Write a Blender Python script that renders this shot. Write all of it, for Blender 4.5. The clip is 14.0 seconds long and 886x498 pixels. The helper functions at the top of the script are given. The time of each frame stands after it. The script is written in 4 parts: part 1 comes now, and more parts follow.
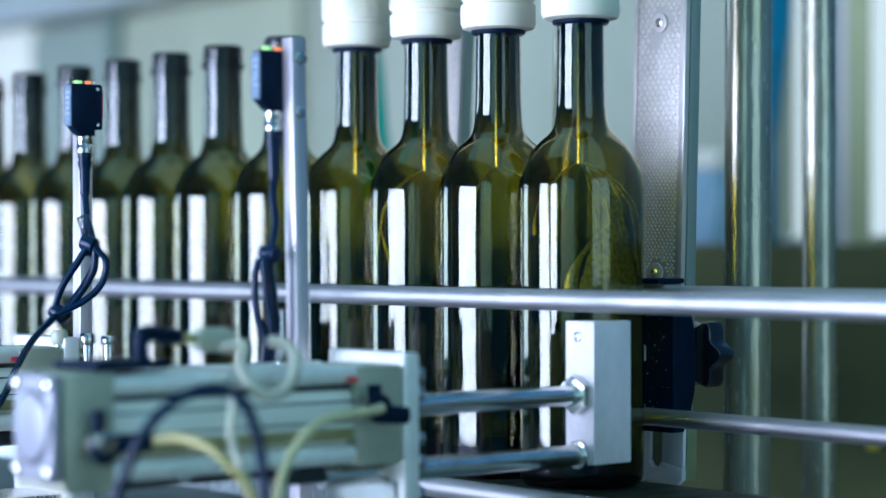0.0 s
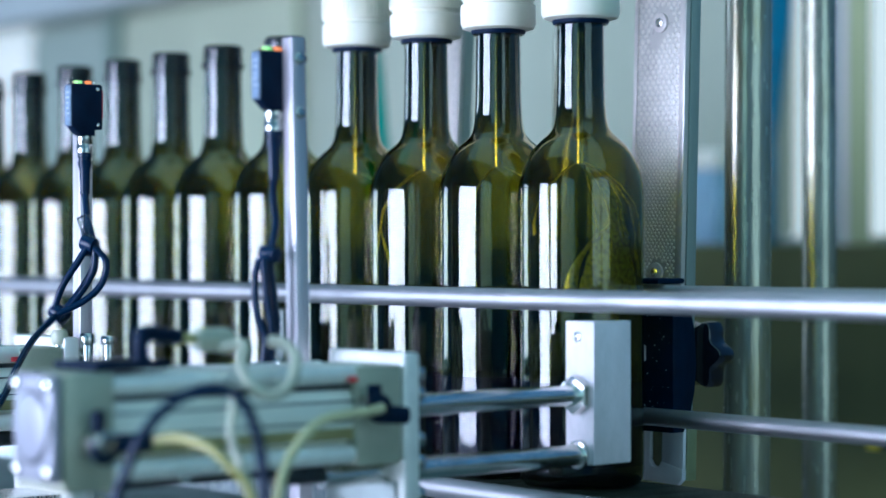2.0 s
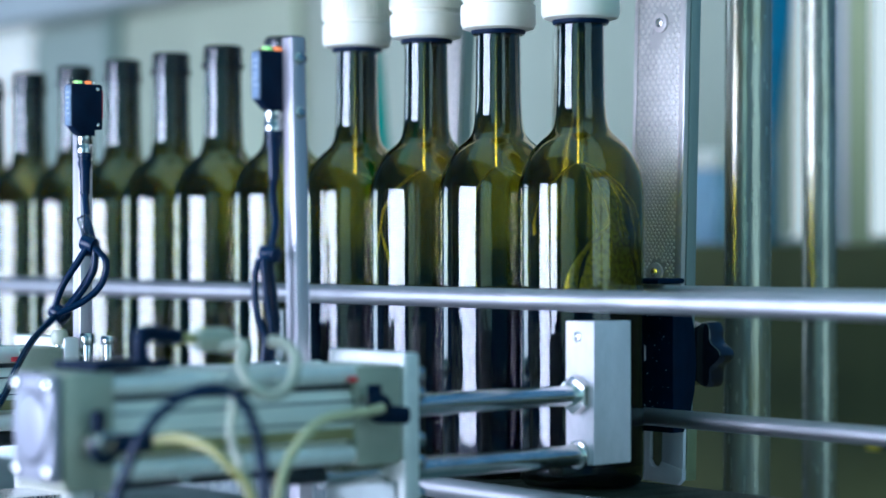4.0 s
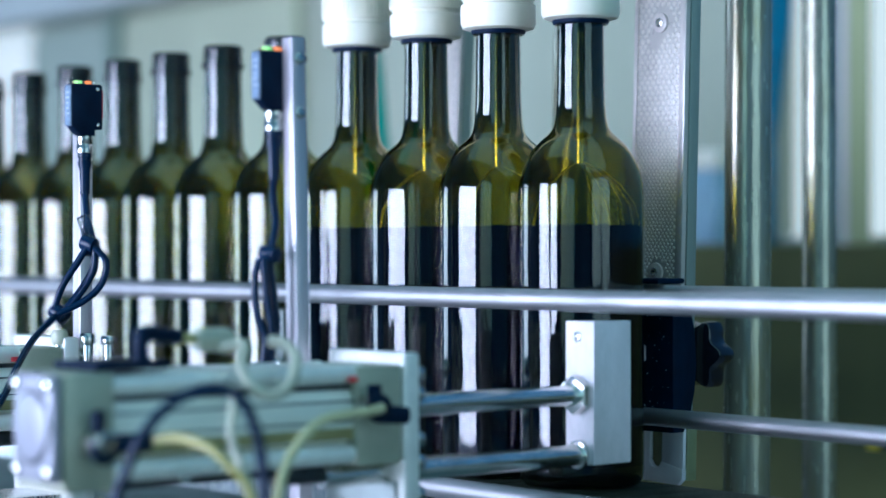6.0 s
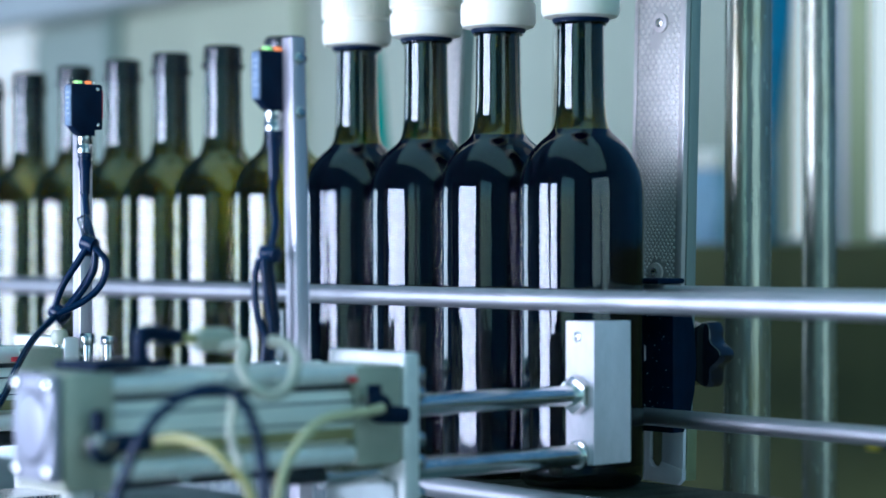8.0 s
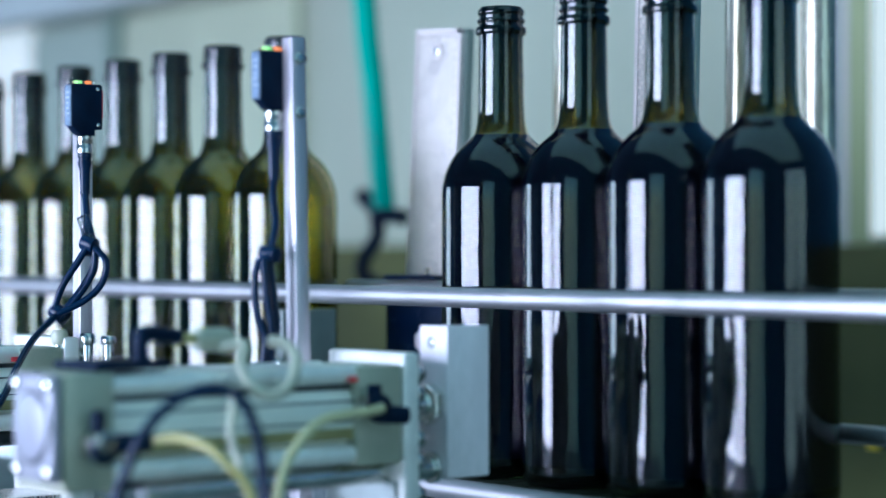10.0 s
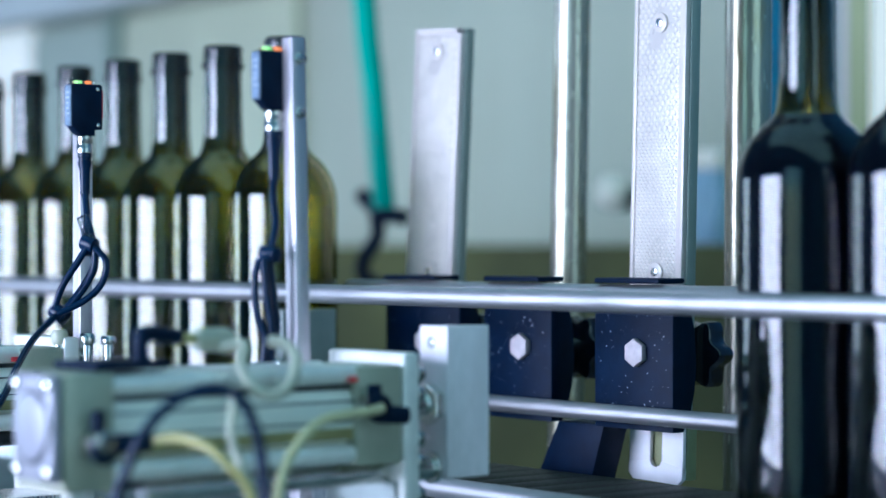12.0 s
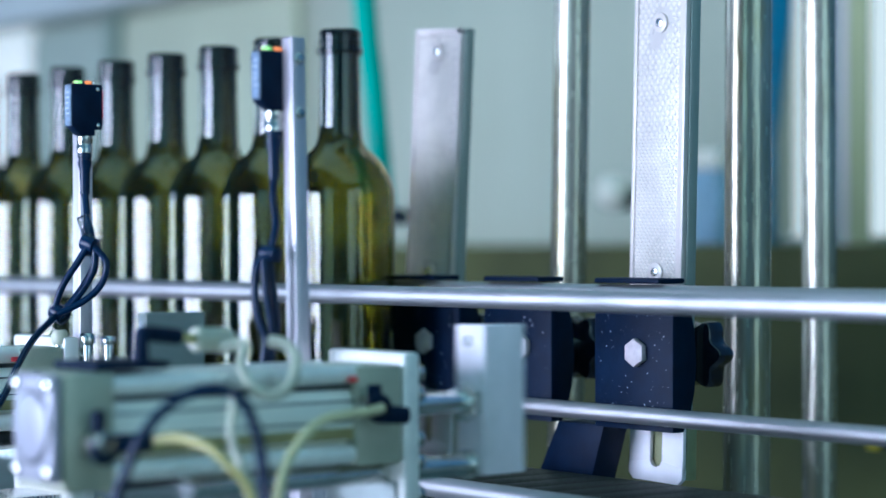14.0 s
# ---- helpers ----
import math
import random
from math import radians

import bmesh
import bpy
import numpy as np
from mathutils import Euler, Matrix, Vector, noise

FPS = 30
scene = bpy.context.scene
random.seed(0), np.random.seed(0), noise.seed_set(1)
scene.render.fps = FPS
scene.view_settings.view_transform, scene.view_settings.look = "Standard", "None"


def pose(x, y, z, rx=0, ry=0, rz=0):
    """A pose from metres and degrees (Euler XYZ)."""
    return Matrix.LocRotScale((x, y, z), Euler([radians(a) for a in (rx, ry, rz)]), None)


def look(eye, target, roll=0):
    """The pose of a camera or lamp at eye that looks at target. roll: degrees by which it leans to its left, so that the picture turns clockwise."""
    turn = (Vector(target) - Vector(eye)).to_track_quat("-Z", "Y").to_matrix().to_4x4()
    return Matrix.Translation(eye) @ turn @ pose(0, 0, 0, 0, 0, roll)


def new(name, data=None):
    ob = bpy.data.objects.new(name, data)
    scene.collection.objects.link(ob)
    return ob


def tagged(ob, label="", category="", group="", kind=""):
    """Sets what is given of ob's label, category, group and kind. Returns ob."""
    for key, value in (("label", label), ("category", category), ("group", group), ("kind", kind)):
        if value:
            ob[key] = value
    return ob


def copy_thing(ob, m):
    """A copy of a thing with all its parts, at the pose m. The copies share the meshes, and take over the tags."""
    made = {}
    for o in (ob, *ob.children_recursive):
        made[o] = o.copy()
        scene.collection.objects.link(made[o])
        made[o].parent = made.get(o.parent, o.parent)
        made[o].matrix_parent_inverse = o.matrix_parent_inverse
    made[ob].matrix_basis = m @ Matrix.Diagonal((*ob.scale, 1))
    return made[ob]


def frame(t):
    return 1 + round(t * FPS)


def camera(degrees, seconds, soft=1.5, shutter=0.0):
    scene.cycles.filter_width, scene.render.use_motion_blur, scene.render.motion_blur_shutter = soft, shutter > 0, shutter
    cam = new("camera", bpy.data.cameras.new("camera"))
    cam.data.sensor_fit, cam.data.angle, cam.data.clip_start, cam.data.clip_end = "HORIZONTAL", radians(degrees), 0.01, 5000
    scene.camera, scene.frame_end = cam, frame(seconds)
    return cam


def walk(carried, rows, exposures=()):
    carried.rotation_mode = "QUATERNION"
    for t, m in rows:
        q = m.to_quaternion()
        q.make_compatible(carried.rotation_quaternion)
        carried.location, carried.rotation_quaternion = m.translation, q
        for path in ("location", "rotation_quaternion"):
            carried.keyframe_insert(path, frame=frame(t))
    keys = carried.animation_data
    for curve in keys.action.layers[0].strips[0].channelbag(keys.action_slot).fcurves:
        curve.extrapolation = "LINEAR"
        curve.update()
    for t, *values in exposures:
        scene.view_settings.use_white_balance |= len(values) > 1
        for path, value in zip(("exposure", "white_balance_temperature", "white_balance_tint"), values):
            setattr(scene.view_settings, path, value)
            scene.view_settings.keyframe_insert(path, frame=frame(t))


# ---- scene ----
# ---------------------------------------------------------------- camera
cam = camera(23.97, 14.0, 1.5, 0.5)
cam.data.dof.use_dof = True
cam.data.dof.focus_distance = 1.29
cam.data.dof.aperture_fstop = 3.6
EYE = Vector((0.9253, -0.8581, 0.1422))
AIM = Vector((0.1488, -0.2280, 0.1419))
walk(cam, [(0, look(EYE, AIM, -0.103)), (14, look(EYE, AIM, -0.103))],
     exposures=[(0, 0.17, 4500, -18), (14, 0.17, 4500, -18)])

# ---------------------------------------------------------------- world and large lights
world = bpy.data.worlds.new("world")
scene.world = world
world.use_nodes = True
wn = world.node_tree.nodes
sky = wn.new("ShaderNodeTexSky")
sky.sky_type = 'NISHITA'
sky.sun_disc = False
sky.sun_elevation, sky.sun_rotation = radians(35), radians(200)
world.node_tree.links.new(sky.outputs["Color"], wn["Background"].inputs["Color"])
wn["Background"].inputs["Strength"].default_value = 0.1


def window_light(name, m, w, h, watts, color):
    data = bpy.data.lights.new(name, 'AREA')
    data.shape, data.size, data.size_y = 'RECTANGLE', w, h
    data.energy, data.color = watts, color
    ob = new(name, data)
    ob.matrix_world = m
    return ob


# the wide window on the operator's side, an added unseen roof fill and the end window of the hall
window_light("daylight_side", look((-0.615, -1.96, 0.17), (-0.615, 0, 0.17)), 1.40, 0.97, 79, (0.97, 0.75, 0.92))
# Added fill from above for the back wall and faces turned to +x.
window_light("roof_fill", look((1.0, -0.55, 2.62), (1.0, -0.54, 0)), 5.8, 2.7, 32, (0.82, 1.0, 0.94))
# Unseen east windows, powered to brighten the faces turned to +x.
for wy in (-1.05, 0.2):
    window_light("daylight_east", look((3.98, wy, 0.7), (0, wy, 0.7)), 1.1, 2.2, 11, (0.96, 0.95, 0.93))
window_light("daylight_corner", look((0.87, -1.96, 0.42), (0.87, 0, 0.42)), 1.02, 1.32, 2.2, (0.66, 1.0, 1.0))
window_light("daylight_end", look((-5.97, -1.75, 0.35), (0, -1.75, 0.35)), 1.7, 1.3, 34, (1.0, 0.88, 1.0))

# ---------------------------------------------------------------- materials
MATS = {}


def mat(name, color, rough=0.5, metal=0.0, var=0.15, scale=60.0, bump=0.1, bscale=400.0, stretch=(1, 1, 1),
        dirt=None, dirt_amount=0.0, spec=0.5, coat=0.0):
    """A surface with broad tone variation, fine relief and, where given, patches of dirt."""
    if name in MATS:
        return MATS[name]
    m = bpy.data.materials.new(name)
    m.use_nodes = True
    nt = m.node_tree
    n, link = nt.nodes, nt.links.new
    b = n["Principled BSDF"]
    b.inputs["Metallic"].default_value = metal
    b.inputs["Specular IOR Level"].default_value = spec
    b.inputs["Coat Weight"].default_value = coat
    tc = n.new("ShaderNodeTexCoord")
    mp = n.new("ShaderNodeMapping")
    mp.inputs["Scale"].default_value = stretch
    link(tc.outputs["Object"], mp.inputs["Vector"])
    big = n.new("ShaderNodeTexNoise")
    big.inputs["Scale"].default_value, big.inputs["Detail"].default_value = scale, 5
    link(mp.outputs[0], big.inputs["Vector"])
    fine = n.new("ShaderNodeTexNoise")
    fine.inputs["Scale"].default_value, fine.inputs["Detail"].default_value = bscale, 3
    link(mp.outputs[0], fine.inputs["Vector"])
    info = n.new("ShaderNodeObjectInfo")
    ramp = n.new("ShaderNodeMapRange")
    ramp.inputs["From Min"].default_value, ramp.inputs["From Max"].default_value = 0.3, 0.7
    ramp.inputs["To Min"].default_value, ramp.inputs["To Max"].default_value = 1 - var, 1 + var
    link(big.outputs["Fac"], ramp.inputs["Value"])
    mul = n.new("ShaderNodeVectorMath")
    mul.operation = 'SCALE'
    mul.inputs[0].default_value = color
    link(ramp.outputs[0], mul.inputs["Scale"])
    out = mul.outputs[0]
    if dirt:
        dn = n.new("ShaderNodeTexNoise")
        dn.inputs["Scale"].default_value, dn.inputs["Detail"].default_value = scale * 0.45, 8
        dn.inputs["Roughness"].default_value = 0.7
        link(mp.outputs[0], dn.inputs["Vector"])
        dr = n.new("ShaderNodeMapRange")
        dr.inputs["From Min"].default_value, dr.inputs["From Max"].default_value = 0.5, 0.72
        dr.inputs["To Max"].default_value = dirt_amount
        link(dn.outputs["Fac"], dr.inputs["Value"])
        mix = n.new("ShaderNodeMix")
        mix.data_type = 'RGBA'
        mix.inputs["B"].default_value = (*dirt, 1)
        link(dr.outputs[0], mix.inputs["Factor"])
        link(out, mix.inputs["A"])
        out = mix.outputs["Result"]
    link(out, b.inputs["Base Color"])
    rr = n.new("ShaderNodeMapRange")
    rr.inputs["To Min"].default_value, rr.inputs["To Max"].default_value = max(0.02, rough * 0.7), min(1, rough * 1.3)
    link(fine.outputs["Fac"], rr.inputs["Value"])
    link(rr.outputs[0], b.inputs["Roughness"])
    if bump:
        bp = n.new("ShaderNodeBump")
        bp.inputs["Strength"].default_value, bp.inputs["Distance"].default_value = bump, 0.001
        link(fine.outputs["Fac"], bp.inputs["Height"])
        link(bp.outputs[0], b.inputs["Normal"])
    MATS[name] = m
    return m


def clear(name, color, rough=0.0, ior=1.5):
    if name in MATS:
        return MATS[name]
    m = bpy.data.materials.new(name)
    m.use_nodes = True
    b = m.node_tree.nodes["Principled BSDF"]
    b.inputs["Base Color"].default_value = (*color, 1)
    b.inputs["Roughness"].default_value = rough
    b.inputs["IOR"].default_value = ior
    b.inputs["Transmission Weight"].default_value = 1.0
    MATS[name] = m
    return m


def glow(name, color, strength):
    if name in MATS:
        return MATS[name]
    m = bpy.data.materials.new(name)
    m.use_nodes = True
    b = m.node_tree.nodes["Principled BSDF"]
    b.inputs["Base Color"].default_value = (*color, 1)
    b.inputs["Emission Color"].default_value = (*color, 1)
    b.inputs["Emission Strength"].default_value = strength
    MATS[name] = m
    return m


STEEL = mat("brushed_stainless", (0.46, 0.47, 0.46), 0.28, 1.0, 0.12, 40, 0.15, 900, (1, 1, 0.05), (0.30, 0.27, 0.2), 0.25)
ROD = mat("ground_steel_rod", (0.76, 0.76, 0.72), 0.24, 1.0, 0.1, 60, 0.08, 700, (1, 1, 1), (0.25, 0.2, 0.13), 0.25)
RAIL = mat("worn_rail_steel", (0.53, 0.52, 0.52), 0.5, 1.0, 0.14, 70, 0.2, 600, (0.15, 1, 1), (0.3, 0.28, 0.24), 0.3)
ALU = mat("anodised_aluminium", (0.78, 0.76, 0.70), 0.48, 0.2, 0.08, 45, 0.12, 900, (1, 1, 1), (0.36, 0.34, 0.28), 0.35)
PLATE = mat("clear_anodised_plate", (0.88, 0.80, 0.82), 0.42, 0.1, 0.10, 35, 0.18, 700, (1, 1, 0.5), (0.44, 0.42, 0.38), 0.45)
CAST = mat("painted_cast_aluminium", (0.42, 0.42, 0.31), 0.45, 0.15, 0.1, 40, 0.2, 700, (1, 1, 1), (0.3, 0.28, 0.18), 0.4)
ENDCAP = mat("lilac_grey_casting", (0.27, 0.265, 0.30), 0.4, 0.2, 0.12, 60, 0.2, 500, (1, 1, 1), (0.3, 0.29, 0.25), 0.3)
FOOT = mat("white_powder_coat", (0.88, 0.84, 0.84), 0.55, 0, 0.05, 60, 0.1, 500)
TIE = mat("bright_tie_rod", (0.88, 0.86, 0.78), 0.34, 0.25, 0.08, 60, 0.1, 600)
BARREL = mat("satin_barrel", (0.92, 0.91, 0.80), 0.36, 0.0, 0.08, 40, 0.12, 600, (1, 0.1, 1), (0.5, 0.48, 0.36), 0.35)
BLACK = mat("black_plastic", (0.002, 0.008, 0.026), 0.5, 0, 0.25, 80, 0.2, 900, (1, 1, 1), (0.007, 0.018, 0.044), 0.4, spec=0.12)
RUBBER = mat("black_cable_rubber", (0.003, 0.011, 0.034), 0.25, 0, 0.2, 120, 0.1, 900, spec=0.2)
WHITE = mat("white_nylon", (0.82, 0.78, 0.62), 0.38, 0, 0.05, 60, 0.1, 500, (1, 1, 1), (0.6, 0.56, 0.4), 0.25)
BELT = mat("wet_dark_belt", (0.014, 0.018, 0.010), 0.5, 0, 0.3, 60, 0.3, 300, spec=0.25)
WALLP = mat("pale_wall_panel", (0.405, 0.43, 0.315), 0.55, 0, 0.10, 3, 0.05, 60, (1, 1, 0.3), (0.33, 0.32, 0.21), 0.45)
DARKB = mat("dark_machine_base", (0.078, 0.082, 0.024), 0.6, 0, 0.3, 6, 0.1, 60, spec=0.25)
CONC = mat("concrete_floor", (0.19, 0.22, 0.24), 0.7, 0, 0.2, 3, 0.2, 60)
TUBE = mat("milky_air_hose", (0.46, 0.46, 0.34), 0.4, 0, 0.1, 60, 0.05, 300)
YELLOWT = mat("yellow_air_hose", (0.40, 0.36, 0.12), 0.4, 0, 0.08, 60, 0.05, 300)
TEAL = mat("teal_hose_rubber", (0.025, 0.33, 0.22), 0.4, 0, 0.1, 30, 0.1, 200)
BRASS = mat("nickel_fitting", (0.55, 0.54, 0.5), 0.22, 1.0, 0.1, 80, 0.05, 500)
RED = mat("red_plastic_mark", (0.55, 0.03, 0.04), 0.4, 0, 0.1, 60, 0.05, 300)


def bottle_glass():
    """Olive glass with light loss painted by height, deepest at neck and foot."""
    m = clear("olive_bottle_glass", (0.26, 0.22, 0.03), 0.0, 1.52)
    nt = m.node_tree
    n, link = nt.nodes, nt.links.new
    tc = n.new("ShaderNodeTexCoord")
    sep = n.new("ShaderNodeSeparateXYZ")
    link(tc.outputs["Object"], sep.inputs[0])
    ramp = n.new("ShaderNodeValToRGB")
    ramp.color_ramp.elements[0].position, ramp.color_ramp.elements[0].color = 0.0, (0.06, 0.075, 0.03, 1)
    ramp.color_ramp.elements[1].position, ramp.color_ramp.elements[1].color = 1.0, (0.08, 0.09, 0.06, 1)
    # The shoulder is paler, painting in the light that shines through it.
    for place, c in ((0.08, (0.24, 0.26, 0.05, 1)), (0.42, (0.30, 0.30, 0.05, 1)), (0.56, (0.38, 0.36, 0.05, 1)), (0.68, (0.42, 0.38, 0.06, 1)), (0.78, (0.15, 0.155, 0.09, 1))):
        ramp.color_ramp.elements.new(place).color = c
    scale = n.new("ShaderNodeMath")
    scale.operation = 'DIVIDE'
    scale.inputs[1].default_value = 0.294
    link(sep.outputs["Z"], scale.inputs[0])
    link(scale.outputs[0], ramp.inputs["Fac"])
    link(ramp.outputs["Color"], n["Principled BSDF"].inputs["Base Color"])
    # faint moulding waves, drawn out along the bottle
    mp = n.new("ShaderNodeMapping")
    mp.inputs["Scale"].default_value = (1, 1, 0.12)
    waves = n.new("ShaderNodeTexNoise")
    waves.inputs["Scale"].default_value = 130
    bp = n.new("ShaderNodeBump")
    bp.inputs["Strength"].default_value, bp.inputs["Distance"].default_value = 0.07, 0.001
    link(tc.outputs["Object"], mp.inputs["Vector"])
    link(mp.outputs[0], waves.inputs["Vector"])
    link(waves.outputs["Fac"], bp.inputs["Height"])
    link(bp.outputs[0], n["Principled BSDF"].inputs["Normal"])
    return m


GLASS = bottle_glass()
WINE = mat("dark_red_wine", (0.006, 0.006, 0.07), 0.2, 0, 0.1, 40, 0, 200, spec=0.0)


AMBER = mat("thin_wine_film", (1.0, 0.84, 0.14), 0.28, 0.55, 0.1, 200, 0.1, 400)
LABELG = mat("grey_sensor_label", (0.13, 0.17, 0.23), 0.35, 0, 0.4, 300, 0.05, 900)
# Unseen hall surfaces: dark blue that tints reflections in glass and black parts.
HALL = mat("dark_blue_unseen_hall", (0.070, 0.165, 0.290), 0.7, 0, 0.15, 2, 0.05, 60)
DUST = mat("pale_dust_specks", (0.45, 0.48, 0.52), 0.8)
CLEARTIE = clear("clear_sleeve", (0.9, 0.93, 0.92), 0.2, 1.4)


def prism_sheet():
    """Moulded retro-reflecting sheet: a fine honeycomb of facets."""
    m = mat("reflector_prisms", (0.50, 0.46, 0.41), 0.3, 0.1, 0.08, 60, 0.0, 300, (1, 1, 1), (0.55, 0.52, 0.42), 0.25)
    nt = m.node_tree
    n, link = nt.nodes, nt.links.new
    tc = n.new("ShaderNodeTexCoord")
    mp = n.new("ShaderNodeMapping")
    mp.inputs["Scale"].default_value = (1, 0.01, 0.8)
    turn = n.new("ShaderNodeMapping")
    turn.inputs["Rotation"].default_value = (0, radians(45), 0)
    link(tc.outputs["Object"], mp.inputs["Vector"])
    v = n.new("ShaderNodeTexVoronoi")
    v.inputs["Scale"].default_value, v.inputs["Randomness"].default_value = 500, 0.3
    link(mp.outputs[0], turn.inputs["Vector"])
    link(turn.outputs[0], v.inputs["Vector"])
    bp = n.new("ShaderNodeBump")
    bp.inputs["Strength"].default_value, bp.inputs["Distance"].default_value = 0.3, 0.0008
    link(v.outputs["Distance"], bp.inputs["Height"])
    link(bp.outputs[0], n["Principled BSDF"].inputs["Normal"])
    return m


PRISMS = prism_sheet()
CELLS = mat("bright_prism_cells", (0.74, 0.68, 0.60), 0.25, 0.1, 0.08, 60, 0.05, 300)


# ---------------------------------------------------------------- mesh helpers
def mesh_of(bm, name, material, smooth=True):
    me = bpy.data.meshes.new(name)
    if smooth:
        for f in bm.faces:
            f.smooth = True
    bm.normal_update()
    bm.to_mesh(me)
    bm.free()
    me.materials.append(material)
    if smooth:
        me.set_sharp_from_angle(angle=radians(38))
    return me


def part(name, bm, material, parent=None, label="", smooth=True):
    ob = new(name, mesh_of(bm, name, material, smooth))
    if parent is not None:
        ob.parent = parent
    if label:
        ob["label"] = label
    return ob


def thing(name, label, category, m=None, group="", kind=""):
    ob = new(name)
    ob.empty_display_size = 0.02
    if m is not None:
        ob.matrix_basis = m
    return tagged(ob, label, category, group, kind)


def box(x0, x1, y0, y1, z0, z1, bevel=0.0006, bm=None, seg=2):
    bm = bm or bmesh.new()
    got = bmesh.ops.create_cube(bm, size=1, matrix=Matrix.Translation(((x0 + x1) / 2, (y0 + y1) / 2, (z0 + z1) / 2))
                                @ Matrix.Diagonal((x1 - x0, y1 - y0, z1 - z0, 1)))
    if bevel:
        edges = list({e for v in got["verts"] for e in v.link_edges})
        bmesh.ops.bevel(bm, geom=edges, offset=bevel, segments=seg, affect='EDGES', profile=0.5)
    return bm


def rod(p, q, r, seg=24, bevel=0.0, bm=None):
    bm = bm or bmesh.new()
    p, q = Vector(p), Vector(q)
    d = q - p
    m = Matrix.Translation((p + q) / 2) @ d.to_track_quat('Z', 'Y').to_matrix().to_4x4()
    got = bmesh.ops.create_cone(bm, cap_ends=True, segments=seg, radius1=r, radius2=r, depth=d.length, matrix=m)
    if bevel:
        caps = [e for v in got["verts"] for e in v.link_edges if len([f for f in e.link_faces if len(f.verts) > 4]) == 1]
        bmesh.ops.bevel(bm, geom=list(set(caps)), offset=bevel, segments=2, affect='EDGES', profile=0.5)
    return bm


def lathe(profile, seg=48, bm=None, m=None):
    """Spin (radius, height) pairs round the z axis."""
    bm = bm or bmesh.new()
    rings = []
    for r, z in profile:
        if r < 1e-6:
            rings.append([bm.verts.new((0, 0, z))])
        else:
            rings.append([bm.verts.new((r * math.cos(2 * math.pi * k / seg), r * math.sin(2 * math.pi * k / seg), z)) for k in range(seg)])
    for a, b in zip(rings, rings[1:]):
        for k in range(seg):
            j = (k + 1) % seg
            if len(a) == 1 and len(b) == 1:
                continue
            if len(a) == 1:
                bm.faces.new((a[0], b[j], b[k]))
            elif len(b) == 1:
                bm.faces.new((a[k], a[j], b[0]))
            else:
                bm.faces.new((a[k], a[j], b[j], b[k]))
    if m is not None:
        bmesh.ops.transform(bm, matrix=m, verts=[v for ring in rings for v in ring])
    bmesh.ops.recalc_face_normals(bm, faces=bm.faces)
    return bm


def smooth_path(points, steps=8):
    pts = [Vector(p) for p in points]
    ext = [pts[0] * 2 - pts[1]] + pts + [pts[-1] * 2 - pts[-2]]
    out = []
    for a, b, c, d in zip(ext, ext[1:], ext[2:], ext[3:]):
        for k in range(steps):
            t = k / steps
            out.append(0.5 * ((2 * b) + (c - a) * t + (2 * a - 5 * b + 4 * c - d) * t * t + (3 * b - a - 3 * c + d) * t ** 3))
    out.append(pts[-1])
    return out


def tube(points, r, steps=8, seg=12, bm=None):
    """A round hose or cable along a smooth line."""
    bm = bm or bmesh.new()
    path = smooth_path(points, steps)
    up = Vector((0.13, 0.31, 0.94))
    rings = []
    for i, p in enumerate(path):
        d = (path[min(i + 1, len(path) - 1)] - path[max(i - 1, 0)]).normalized()
        u = (up - d * up.dot(d)).normalized()
        up = u
        w = d.cross(u)
        rings.append([bm.verts.new(p + (u * math.cos(2 * math.pi * k / seg) + w * math.sin(2 * math.pi * k / seg)) * r) for k in range(seg)])
    for a, b in zip(rings, rings[1:]):
        for k in range(seg):
            bm.faces.new((a[k], a[(k + 1) % seg], b[(k + 1) % seg], b[k]))
    bm.faces.new(rings[0][::-1])
    bm.faces.new(rings[-1])
    bmesh.ops.recalc_face_normals(bm, faces=bm.faces)
    return bm


def prism(outline, axis, a, b, bevel=0.0):
    """A flat outline drawn in the plane across an axis, given a thickness from a to b."""
    bm = bmesh.new()
    put = {"x": lambda u, v, w: (w, u, v), "y": lambda u, v, w: (u, w, v), "z": lambda u, v, w: (u, v, w)}[axis]
    lo = [bm.verts.new(put(u, v, a)) for u, v in outline]
    hi = [bm.verts.new(put(u, v, b)) for u, v in outline]
    n = len(outline)
    caps = [bm.faces.new(lo[::-1]), bm.faces.new(hi)]
    for k in range(n):
        bm.faces.new((lo[k], lo[(k + 1) % n], hi[(k + 1) % n], hi[k]))
    bmesh.ops.recalc_face_normals(bm, faces=bm.faces)
    if bevel:
        edges = list({e for f in caps for e in f.edges})
        bmesh.ops.bevel(bm, geom=edges, offset=bevel, segments=2, affect='EDGES', profile=0.5)
    return bm


def structure(name, bm, material, label, smooth=False):
    return tagged(part(name, bm, material, None, "", smooth), label, name.split("_")[0], kind="structure")


# ---------------------------------------------------------------- the hall
FLOOR_Z = -0.92
structure("floor", box(-6, 4, -3.4, 2.2, FLOOR_Z - 0.1, FLOOR_Z, 0), CONC, "grey concrete floor of the bottling hall")
# Unseen enclosing walls and ceiling, dark blue to keep reflections dark.
structure("ceiling", box(-6, 4, -3.4, 2.2, 2.7, 2.8, 0), HALL, "unseen dark blue ceiling of the bottling hall")
SY = -1.97
structure("wall_south_upstream", box(-6, -1.78, -3.4, -3.25, FLOOR_Z, 2.7, 0), HALL, "unseen dark blue hall wall beside the recess")
structure("wall_south_return", box(-1.90, -1.78, -3.25, SY - 0.12, FLOOR_Z, 2.7, 0), HALL, "unseen dark blue return wall of the hall")
